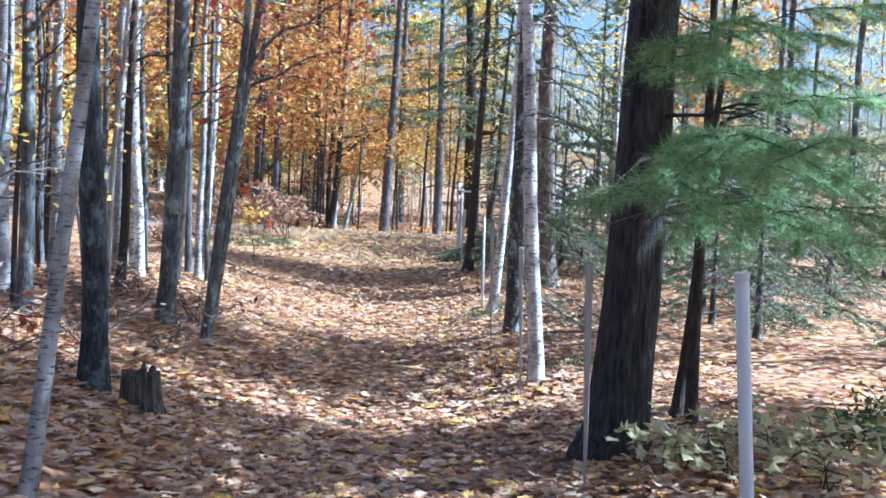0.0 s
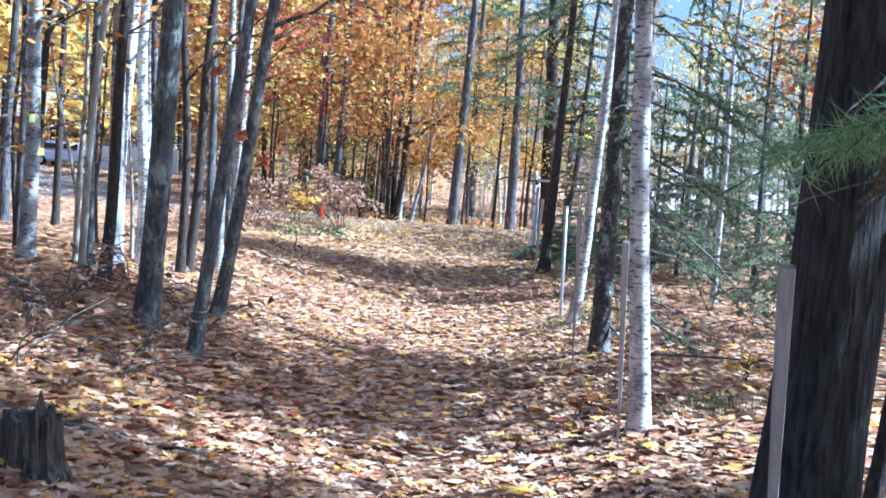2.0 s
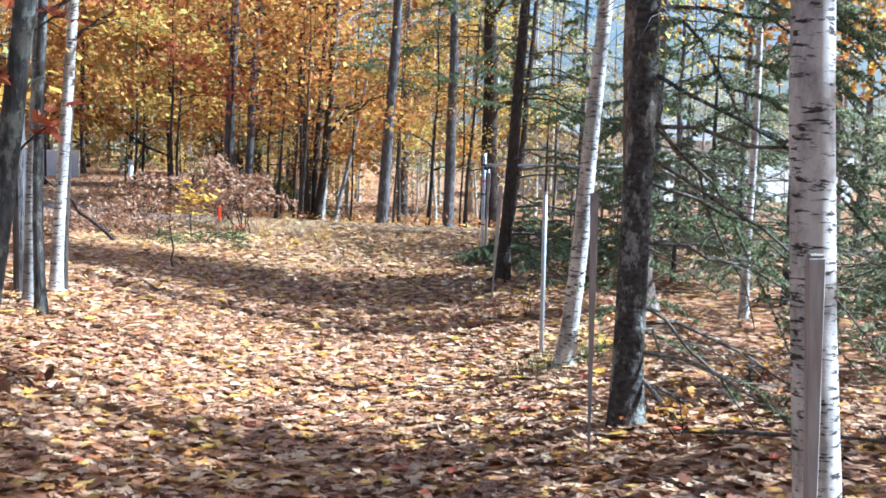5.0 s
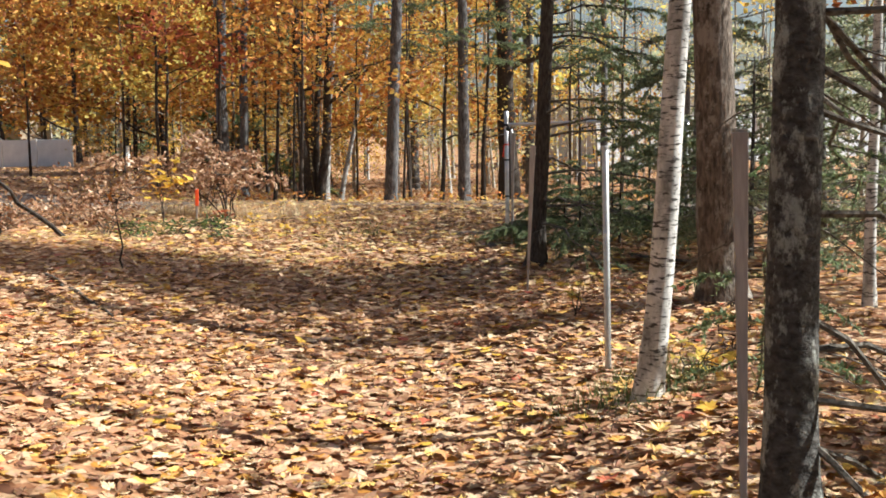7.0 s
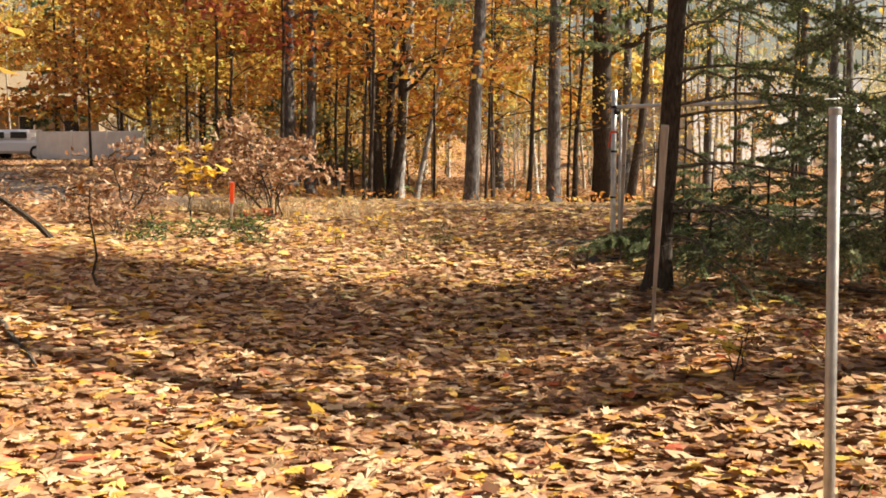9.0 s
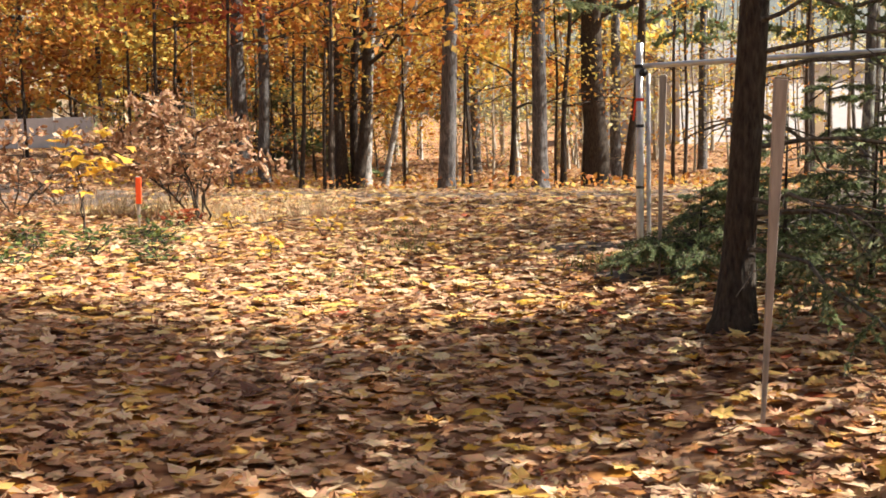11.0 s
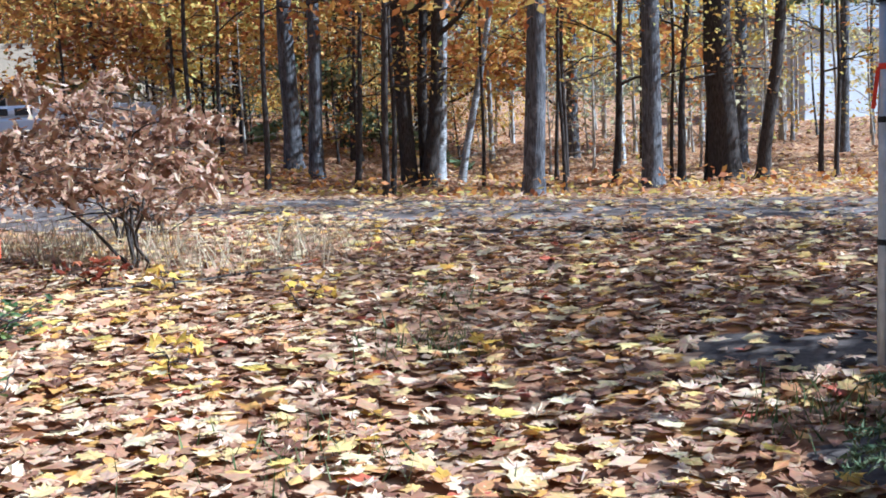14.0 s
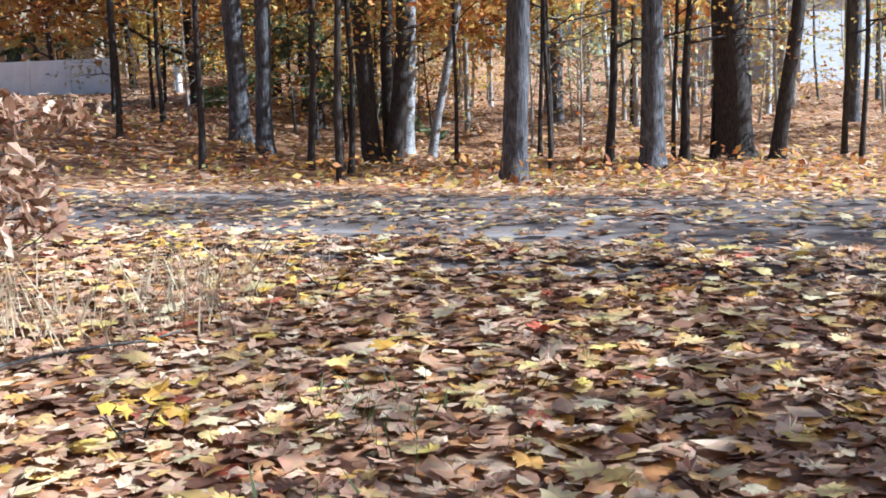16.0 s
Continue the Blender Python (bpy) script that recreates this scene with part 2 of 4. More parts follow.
def spline(stops, y):
    """A smooth line through the stops, level beyond its ends."""
    xs, zs = np.array([p[0] for p in stops], float), np.array([p[1] for p in stops], float)
    m = np.empty(len(xs))
    m[1:-1] = (zs[2:] - zs[:-2]) / (xs[2:] - xs[:-2])
    m[0], m[-1] = (zs[1] - zs[0]) / (xs[1] - xs[0]), (zs[-1] - zs[-2]) / (xs[-1] - xs[-2])
    y = np.clip(np.asarray(y, float), xs[0], xs[-1])
    i = np.clip(np.searchsorted(xs, y, "right") - 1, 0, len(xs) - 2)
    h = xs[i + 1] - xs[i]
    s = (y - xs[i]) / h
    return ((2 * s**3 - 3 * s**2 + 1) * zs[i] + (s**3 - 2 * s**2 + s) * h * m[i]
            + (3 * s**2 - 2 * s**3) * zs[i + 1] + (s**3 - s**2) * h * m[i + 1])


def trail_x(y):
    """The middle of the trail."""
    return 0.36 - 0.312 * (np.asarray(y, float) - 0.74)


def land(x, y):
    """Height of the ground: a trail in a shallow hollow that climbs to the road, and woods beyond."""
    x, y = np.asarray(x, float), np.asarray(y, float)
    u = x - trail_x(y)
    z = spline(LINE, y) + np.clip(np.maximum(-u - 3.5, 0) * 0.15, 0, 0.7) * np.clip((y - 33) / 5, 0, 1)
    z = z + spline(VALLEY, y) * np.where(u < 0, 0.9 * (1 - np.exp(-u * u / 8.5)), 0.38 * (1 - np.exp(-u * u / 2.0)))
    off = np.clip((np.abs(u) - 1.0) / 3, 0, 1)
    return z + off * 0.05 * (np.sin(x * 1.7 + y * 0.6) * np.sin(y * 1.3 - x * 0.4)) * np.clip((36 - y) / 5, 0, 1)


def at(x, y, lift=0.0):
    return float(land(x, y)) + lift


# ---- building blocks ----
def mesh_of(name, verts, faces, mat, smooth=False):
    me = bpy.data.meshes.new(name)
    me.from_pydata(np.asarray(verts).tolist() if isinstance(verts, np.ndarray) else verts, [], faces.tolist() if isinstance(faces, np.ndarray) else faces)
    me.materials.append(mat)
    if smooth:
        me.shade_smooth()
    return me


def piece(name, verts, faces, mat, parent=None, label="", smooth=False):
    """One mesh object, under a thing or on its own; its points are in the thing's own space."""
    ob = new(name, mesh_of(name, verts, faces, mat, smooth))
    if parent is not None:
        ob.parent = parent
    return tagged(ob, label) if label else ob


def part(name, bm, mat, parent, label=""):
    me = bpy.data.meshes.new(name)
    bm.to_mesh(me)
    bm.free()
    me.materials.append(mat)
    ob = new(name, me)
    ob.parent = parent
    return tagged(ob, label) if label else ob


def thing(name, x, y, label, category, group="", z=None, turn=0.0):
    e = new(name)
    e.empty_display_size = 0.2
    e.matrix_world = pose(x, y, at(x, y) if z is None else z, 0, 0, turn)
    return tagged(e, label, category, group)


def box(bm, sx, sy, sz, centre, bevel=0.0, turn=None):
    m = Matrix.Translation(centre) @ (turn or Matrix()) @ Matrix.Diagonal((sx, sy, sz, 1))
    made = bmesh.ops.create_cube(bm, size=1, matrix=m)["verts"]
    if bevel:
        edges = list({e for v in made for e in v.link_edges})
        bmesh.ops.bevel(bm, geom=edges, offset=bevel, segments=1, affect="EDGES")


def tube(points, radii, sides, rough=0.0, ridges=0.0, seed=0, cap=True):
    """A bent, tapered, uneven stem. Returns points and faces."""
    P, R = np.asarray(points, float), np.asarray(radii, float)
    n = len(P)
    T = np.gradient(P, axis=0)
    T /= np.linalg.norm(T, axis=1)[:, None] + 1e-9
    ref = np.where(np.abs(T[:, 2:3]) > 0.9, np.array([[1.0, 0, 0]]), np.array([[0, 0, 1.0]]))
    U = np.cross(T, ref)
    U /= np.linalg.norm(U, axis=1)[:, None] + 1e-9
    W = np.cross(T, U)
    a = np.arange(sides) * 2 * np.pi / sides
    g = np.random.default_rng(seed)
    bumps = 1 + rough * g.normal(size=(n, sides)) + ridges * (g.normal(size=(1, sides)) + 0.5 * np.sin(a * 3 + g.random() * 6)[None])
    ring = (U[:, None] * np.cos(a)[None, :, None] + W[:, None] * np.sin(a)[None, :, None]) * (R[:, None] * bumps)[..., None]
    V = (P[:, None] + ring).reshape(-1, 3)
    F = []
    for i in range(n - 1):
        for j in range(sides):
            k = (j + 1) % sides
            F.append((i * sides + j, i * sides + k, (i + 1) * sides + k, (i + 1) * sides + j))
    if cap:
        F.append(tuple((n - 1) * sides + j for j in range(sides)))
    return V, F


def joined(pieces):
    V, F, o = [], [], 0
    for v, f in pieces:
        V.append(np.asarray(v, float))
        F += [tuple(i + o for i in q) for q in f]
        o += len(v)
    return np.concatenate(V), F


MAPLE = np.array([(0, -0.08), (0.6, -0.16), (0.5, 0.12), (0.92, 0.36), (0.46, 0.56), (0.02, 1.02), (-0.43, 0.58), (-0.9, 0.38), (-0.5, 0.1), (-0.58, -0.18)]) - np.array([0, 0.3])
LOBED = np.array([(0.04, -0.62), (0.3, -0.5), (0.62, -0.46), (0.5, -0.2), (0.95, 0.04), (0.7, 0.14), (0.74, 0.36), (0.36, 0.26), (0.3, 0.52), (0.16, 0.5), (0.0, 0.86),
                  (-0.15, 0.52), (-0.34, 0.5), (-0.33, 0.24), (-0.72, 0.4), (-0.68, 0.12), (-0.93, 0.08), (-0.52, -0.18), (-0.6, -0.46), (-0.28, -0.48)])
OAKY = np.array([(0, -0.75), (0.34, -0.15), (0.32, 0.4), (0.0, 0.85), (-0.3, 0.45), (-0.36, -0.12)])
OAKLEAF = np.array([(0.02, -1.0), (0.1, -0.7), (0.3, -0.45), (0.2, -0.2), (0.42, 0.05), (0.26, 0.3), (0.36, 0.55), (0.0, 0.95), (-0.34, 0.58), (-0.24, 0.28), (-0.4, 0.02), (-0.2, -0.22), (-0.28, -0.48), (-0.08, -0.7)])
DIAMOND = np.array([(0, -0.8), (0.5, 0.0), (0.1, 0.9), (-0.5, 0.15)])


def scatter(shape, places, size, tilt, curl=0.25, g=None, facing=None):
    """Many leaves of one outline: each a small fan, turned, tilted and curled by chance. Returns points and faces."""
    g = g or rng
    N, k = len(places), len(shape)
    size = np.broadcast_to(size, (N,)) * g.uniform(0.7, 1.25, N)
    fan = k > 4
    flat = np.concatenate([[(0.0, 0.0)], shape]) if fan else shape
    r2 = (flat**2).sum(1)
    cu = g.normal(size=(N, 1)) * curl
    bend = g.normal(size=(N, 1)) * curl
    L = np.empty((N, len(flat), 3))
    L[..., 0], L[..., 1] = flat[None, :, 0], flat[None, :, 1]
    L[..., 2] = cu * r2[None] + bend * np.abs(flat[None, :, 0]) + (0.12 * curl / 0.25) * g.normal(size=(N, len(flat))) * np.sqrt(r2)[None]
    L *= size[:, None, None] * 0.5
    a = g.uniform(0, 2 * np.pi, N)
    ca, sa = np.cos(a), np.sin(a)
    X = L[..., 0] * ca[:, None] - L[..., 1] * sa[:, None]
    Y = L[..., 0] * sa[:, None] + L[..., 1] * ca[:, None]
    Z = L[..., 2]
    th = np.abs(g.normal(size=N)) * tilt
    ph = g.uniform(0, 2 * np.pi, N)
    kx, ky = np.cos(ph), np.sin(ph)
    c, s = np.cos(th), np.sin(th)
    dot = X * kx[:, None] + Y * ky[:, None]
    cx, cy, cz = ky[:, None] * Z, -kx[:, None] * Z, kx[:, None] * Y - ky[:, None] * X
    one = (1 - c)[:, None]
    V = np.stack([X * c[:, None] + cx * s[:, None] + kx[:, None] * dot * one, Y * c[:, None] + cy * s[:, None] + ky[:, None] * dot * one,
                  Z * c[:, None] + cz * s[:, None]], -1) + np.asarray(places)[:, None, :]
    m = len(flat)
    if fan:
        F1 = np.array([(0, 1 + i, 1 + (i + 1) % k) for i in range(k)])
    else:
        F1 = np.array([(0, 1, 2), (0, 2, 3)])
    F = (F1[None] + (np.arange(N) * m)[:, None, None]).reshape(-1, 3)
    return V.reshape(-1, 3), F


def clusters(spots, each, spread, g):
    """Leaf places in uneven bunches round the spots."""
    c = np.repeat(np.asarray(spots, float), each, axis=0)
    return c + g.normal(size=c.shape) * np.array([spread, spread, spread * 0.55])


# ---- ground, road ----
def uneven(lo, hi, fine_lo, fine_hi, step, far):
    """Grid lines: close together in the fine stretch, wider and wider beyond it."""
    mid = np.arange(fine_lo, fine_hi + step / 2, step)
    grow = 1.22 ** np.arange(1, 60)
    up = fine_hi + np.cumsum(step * grow)
    down = fine_lo - np.cumsum(step * grow)
    return np.concatenate([down[down > lo][::-1], mid, up[up < hi]]) if far else mid


def sheet(xs, ys, height):
    X, Y = np.meshgrid(xs, ys)
    V = np.stack([X, Y, height(X, Y)], -1).reshape(-1, 3)
    w = len(xs)
    i = (np.arange(len(ys) - 1)[:, None] * w + np.arange(w - 1)[None]).reshape(-1)
    return V, np.stack([i, i + 1, i + w + 1, i + w], -1)


gv, gf = sheet(uneven(-1500, 1500, -24, 12, 0.3, True), uneven(-1500, 1500, -8, 50, 0.3, True), land)
tagged(piece("ground", gv, gf, M_GROUND, smooth=True), "brown leaf-covered forest floor rising to both sides", "ground", kind="structure")


def road_mid(x):
    return 31.3 + 0.03 * (np.asarray(x, float) + 10) + 0.12 * np.maximum(-np.asarray(x, float) - 14, 0) ** 1.6


def road_sheet():
    xs, vs = np.arange(-44, 26.1, 0.4), np.linspace(-2.0, 2.0, 15)
    X, W = np.meshgrid(xs, vs)
    Y = road_mid(X) + W * (1 + 0.08 * np.sin(X * 1.3))
    Z = land(X, Y) + 0.012 + 0.03 * (1 - (W / 2.0) ** 2) - 0.03 * np.exp(-((np.abs(W) - 0.8) / 0.22) ** 2)
    w = len(xs)
    i = (np.arange(len(vs) - 1)[:, None] * w + np.arange(w - 1)[None]).reshape(-1)
    return np.stack([X, Y, Z], -1).reshape(-1, 3), np.stack([i, i + 1, i + w + 1, i + w], -1)


rv, rf = road_sheet()
tagged(piece("road", rv, rf, M_ROAD, smooth=True), "narrow worn dirt road half covered with leaves", "road", kind="structure")


# ---- trees ----
def stem(r, height, lean, g, n=22, wobble=0.02, top=0.2, flare=0.5):
    z = np.concatenate([[-0.15, 0.0, 0.08, 0.2, 0.4, 0.7], np.linspace(1.1, height, n - 6)])
    bend = z * np.clip(1.0 - z / height * 0.35, 0.4, 1)
    ph = g.uniform(0, 6.28, 4)
    wx = wobble * (np.sin(z * 0.9 + ph[0]) - math.sin(ph[0]) + 0.5 * np.sin(z * 2.1 + ph[1]) - 0.5 * math.sin(ph[1]))
    wy = wobble * (np.sin(z * 0.8 + ph[2]) - math.sin(ph[2]) + 0.5 * np.sin(z * 2.3 + ph[3]) - 0.5 * math.sin(ph[3]))
    P = np.stack([lean[0] * bend + wx, lean[1] * bend + wy, z], -1)
    R = r * (1 - (1 - top) * np.clip(z, 0, None) / height) + r * flare * np.exp(-np.clip(z + 0.05, 0, None) / 0.16)
    return P, R


def on_stem(P, R, z):
    return np.array([np.interp(z, P[:, 2], P[:, k]) for k in range(3)]), float(np.interp(z, P[:, 2], R))


def bough(base, az, rise, length, r, g, droop=0.15, n=7, kink=0.05):
    """The middle line and radii of one branch."""
    s = np.linspace(0, 1, n)
    out = np.array([math.cos(az), math.sin(az), 0])
    P = base[None] + out[None] * (length * s * math.cos(rise))[:, None]
    P[:, 2] += length * (s * math.sin(rise) - droop * s * s)
    P[1:] += g.normal(size=(n - 1, 3)) * kink * length * 0.4
    return P, r * (1 - 0.85 * s) + 0.002


def leafy(name, label, category, x, y, r, height, lean=(0, 0), bark_mat=None, leaf_mat=None, leaves=600, low=1.6, spread=2.0, size=0.1, limbs=7,
          sides=10, seed=1, shape=DIAMOND, group="", rough=0.03, rise=(0.3, 0.9), ridges=0.0, bunch=10, puff=0.28, wobble=0.03, flare=0.5, tilt=0.9):
    """A broadleaved tree or sapling: stem, limbs with twigs, and leaves in bunches along them."""
    g = np.random.default_rng(seed)
    e = thing(name, x, y, label, category, group)
    P, R = stem(r, height, lean, g, wobble=wobble, flare=flare)
    v, f = tube(P, R, sides, rough, ridges, seed)
    piece("trunk", v, f, bark_mat, e, smooth=True)
    spots = []
    for i in range(limbs):
        z = low + (height * 0.95 - low) * (i + g.uniform(0, 0.8)) / limbs
        b, rr = on_stem(P, R, z)
        L = spread * g.uniform(0.6, 1.15) * (1.15 - 0.6 * z / height)
        az = i * 2.4 + g.uniform(-0.5, 0.5)
        q, rq = bough(b, az, g.uniform(*rise), L, max(rr * 0.45, 0.006), g, 0.1)
        bits = [tube(q, rq, 5, seed=i)]
        spots += [q[k] for k in (3, 4, 5, 6)]
        for k in range(2, 6):
            t, rt = bough(q[k], az + g.choice([-1, 1]) * g.uniform(0.5, 1.1), g.uniform(-0.1, 0.6), L * g.uniform(0.25, 0.5), rq[k] * 0.6, g, 0.15, 4)
            bits.append(tube(t, rt, 3, seed=k, cap=False))
            spots += [t[1], t[2], t[3]]
        lv, lf = joined(bits)
        piece("limb", lv, lf, bark_mat, e)
    if leaves and spots:
        spots = np.array(spots)
        pick = spots[g.integers(0, len(spots), max(1, leaves // bunch))]
        pl = clusters(pick, bunch, puff, g)
        pl[:, 2] = np.maximum(pl[:, 2], 0.1)
        lv, lf = scatter(shape, pl, size, tilt, 0.25, g)
        piece("crown", lv, lf, leaf_mat, e, "sparse autumn leaves")
    return e


def needled(name, label, x, y, r, height, lean=(0, 0), low=0.6, reach=2.0, boughs=34, sides=10, seed=1, needle_mat=None, dead=0.35, bark_mat=None,
            group="", favour=None, needle=0.02, per=26, droop=0.35, width=0.0028, ridges=0.0, gap=None, flare=0.45, rise=(-0.05, 0.3), twigs=9, bare_to=0.3, visible_top=5.0, gap_top=2.4, upper=1.0, crowd=1.35):
    """A conifer: stem, drooping boughs with side twigs, dead and bare low down and needled further up and out."""
    g = np.random.default_rng(seed)
    e = thing(name, x, y, label, "tree", group)
    P, R = stem(r, height, lean, g, wobble=0.012, flare=flare)
    v, f = tube(P, R, sides, 0.025, ridges, seed)
    piece("trunk", v, f, bark_mat, e, smooth=True)
    NV = []
    for i in range(boughs):
        z = low + (height * 0.97 - low) * (i / boughs) ** crowd + g.uniform(0, 0.12)
        b, rr = on_stem(P, R, z)
        az = g.uniform(0, 2 * math.pi) if favour is None or g.random() < 0.15 else g.normal(favour[0], favour[1])
        if gap is not None and abs((az - gap[0] + math.pi) % (2 * math.pi) - math.pi) < gap[1] and z < gap_top:
            continue
        L = reach * g.uniform(0.65, 1.1) * (1.05 - 0.85 * z / height) * (upper if z > 4.5 else 1)
        q, rq = bough(b, az, g.uniform(*rise), L, min(max(rr * 0.16, 0.006), 0.013), g, droop * g.uniform(0.5, 1.3), 8, 0.035)
        bits = [tube(q, rq, 5, seed=i)]
        bare = g.random() < dead and z < height * 0.4
        lines = [q[2 + int(5 * bare_to):]] if not bare else []
        for k in range(twigs):
            s = 0.25 + 0.72 * k / twigs
            c = np.array([np.interp(s * 7, np.arange(8), q[:, m]) for m in range(3)])
            side = 1 if k % 2 else -1
            t, rt = bough(c, az + side * g.uniform(0.6, 1.1), g.uniform(-0.25, 0.15), L * g.uniform(0.2, 0.42) * (1.15 - s * 0.6), 0.004, g, 0.3, 4, 0.05)
            bits.append(tube(t, rt, 3, seed=k, cap=False))
            if not bare and s > bare_to:
                lines.append(t)
                for _ in range(2):
                    m = g.integers(1, 3)
                    t2, _ = bough(t[m], az + side * g.uniform(0.1, 1.5), g.uniform(-0.3, 0.2), L * g.uniform(0.08, 0.18), 0.003, g, 0.3, 4, 0.05)
                    lines.append(t2)
        bv, bf = joined(bits)
        piece("branch", bv, bf, M_TWIG if bare or z < 2.2 else bark_mat, e)
        few = per if z < visible_top else max(6, per // 3)
        fat = width if z < visible_top else width * 3
        for ln in lines:
            seg = np.linalg.norm(np.diff(ln, axis=0), axis=1).sum()
            n = max(4, int(per and few * seg / 0.3))
            s = g.uniform(0, len(ln) - 1.001, n)
            i0 = s.astype(int)
            base = ln[i0] + (ln[i0 + 1] - ln[i0]) * (s - i0)[:, None]
            axis = ln[i0 + 1] - ln[i0]
            axis /= np.linalg.norm(axis, axis=1)[:, None] + 1e-9
            d = g.normal(size=(n, 3)) + axis * 0.8
            d /= np.linalg.norm(d, axis=1)[:, None]
            w = np.cross(d, g.normal(size=(n, 3)))
            w /= np.linalg.norm(w, axis=1)[:, None] + 1e-9
            ln_n = needle * g.uniform(0.7, 1.3, n)[:, None]
            NV.append(np.stack([base - w * fat, base + w * fat, base + d * ln_n + w * fat * 0.3], 1).reshape(-1, 3))
    if NV:
        V = np.concatenate(NV)
        piece("needles", V, np.arange(len(V)).reshape(-1, 3), needle_mat, e, "fine green needles")
    return e


BIRCH = dict(bark_mat=M_BIRCH, leaf_mat=M_GOLD, rough=0.012, rise=(0.5, 1.0))
# left bank at the start of the trail
leafy("birch_tree", "slender pale grey leaning birch with smooth bark", "tree", -2.86, 5.32, 0.042, 7.5, (0.135, 0.04), M_BIRCH_GREY, M_GOLD, 500, 2.6, 1.5, 0.08, 6, 14, 11, rough=0.01, flare=0.25)
leafy("pine_tree", "dark straight trunk with pale lichen near the ground", "tree", -4.27, 8.1, 0.1, 12, (0.003, 0.0), M_BARK_LICHEN, M_ORANGE, 900, 4.5, 2.2, 0.1, 8, 16, 12)
leafy("maple_tree", "grey maple with smooth trunk on the leafy bank", "tree", -5.7, 11.75, 0.1, 12, (0.016, 0.004), M_BARK_GREY, M_ORANGE, 1500, 3.6, 2.6, 0.1, 9, 16, 13)
leafy("maple_tree", "thin dark maple stem leaning over the trail edge", "tree", -5.12, 11.55, 0.055, 9, (0.095, 0.03), M_BARK_GREY, M_RED, 900, 2.4, 2.0, 0.1, 8, 12, 14)
leafy("maple_tree", "grey maple stem leaning out over the trail edge", "tree", -6.0, 13.4, 0.068, 9, (0.14, 0.04), M_BARK_GREY, M_RED, 700, 2.4, 1.9, 0.12, 8, 12, 15)
leafy("maple_sapling", "slender maple sapling with a few large red leaves", "tree", -6.2, 13.75, 0.009, 2.6, (0.3, -0.12), M_BARK_DARK, M_RED, 26, 1.2, 0.8, 0.17, 6, 6, 16, LOBED, wobble=0.04, flare=0.2, bunch=2, puff=0.08, tilt=0.5)
WHITE_LEFT = [(-7.26, 11.1, 0.115, 0.005, 16), (-8.08, 14.7, 0.09, 0.027, 17), (-7.61, 13.99, 0.085, 0.019, 18), (-7.85, 14.92, 0.07, -0.02, 19), (-7.64, 16.24, 0.052, 0.035, 20),
              (-7.98, 17.1, 0.055, 0.02, 21), (-9.4, 12.6, 0.08, -0.03, 22)]
# even seeds get the greyer bark: shade on white birches put into the colour
for x, y, r, lx, sd in WHITE_LEFT:
    leafy("birch_tree", "white-barked birch among thin grey saplings", "tree", x, y, r, 11, (lx, 0.01), leaves=500, low=3.2, spread=1.7, size=0.09, limbs=7, sides=12, seed=sd, group="white birches on the bank", **(BIRCH if sd % 2 else dict(BIRCH, bark_mat=M_BIRCH_GREY)))
THIN_LEFT = [(-8.76, 13.96, 0.055, 0.01, M_BARK_BROWN), (-8.06, 17.3, 0.05, 0.02, M_BARK_DARK), (-7.97, 16.59, 0.058, -0.007, M_BARK_BROWN), (-7.39, 13.32, 0.046, -0.012, M_BARK_GREY),
             (-7.32, 14.86, 0.052, -0.03, M_BARK_DARK), (-11.8, 18.5, 0.06, 0.02, M_BARK_DARK), (-6.6, 10.4, 0.03, 0.05, M_BARK_DARK),
             (-11.5, 15.0, 0.07, 0.0, M_BARK_GREY), (-12.5, 18.2, 0.08, 0.02, M_BARK_BROWN), (-10.6, 12.2, 0.05, 0.03, M_BARK_DARK), (-8.5, 10.2, 0.06, -0.02, M_BARK_GREY)]
for i, (x, y, r, lx, mt) in enumerate(THIN_LEFT):
    leafy("sapling", "thin bare sapling with a few orange leaves", "tree", x, y, r, 7 + (i % 3), (lx, 0.0), mt, (M_ORANGE, M_GOLD, M_RED)[i % 3], 420, 1.8, 1.5, 0.1, 7, 8, 30 + i, group="thin saplings on the bank")

MORE_LEFT = [(-7.0, 13.0, 0.06, 0.03, M_BARK_DARK), (-7.55, 15.4, 0.06, 0.05, M_BARK_DARK), (-8.6, 16.0, 0.07, 0.0, M_BIRCH), (-8.0, 15.3, 0.05, -0.03, M_BARK_GREY), (-9.2, 15.8, 0.085, 0.02, M_BARK_DARK),
             (-10.0, 15.5, 0.07, -0.02, M_BIRCH_GREY), (-7.9, 13.0, 0.08, 0.0, M_BIRCH_GREY), (-6.75, 12.3, 0.035, 0.06, M_BARK_PALE), (-9.0, 14.4, 0.05, 0.04, M_BARK_DARK), (-7.3, 15.9, 0.045, -0.01, M_BARK_GREY),
             (-6.2, 10.0, 0.075, 0.02, M_BARK_GREY), (-7.0, 9.6, 0.07, -0.02, M_BIRCH_GREY)]
for i, (x, y, r, lx, mt) in enumerate(MORE_LEFT):
    leafy("young_tree", "pale-barked young tree in a crowded stand" if mt in (M_BIRCH, M_BIRCH_GREY, M_BARK_PALE) else "dark-barked young tree in a crowded stand", "tree", x, y, r, 9 + i % 3, (lx, 0.01), mt, (M_ORANGE, M_RED, M_GOLD)[i % 3],
          420, 2.2, 1.5, 0.12, 8, 10, 900 + i, group="crowded young trees on the bank", rise=(0.2, 0.9))

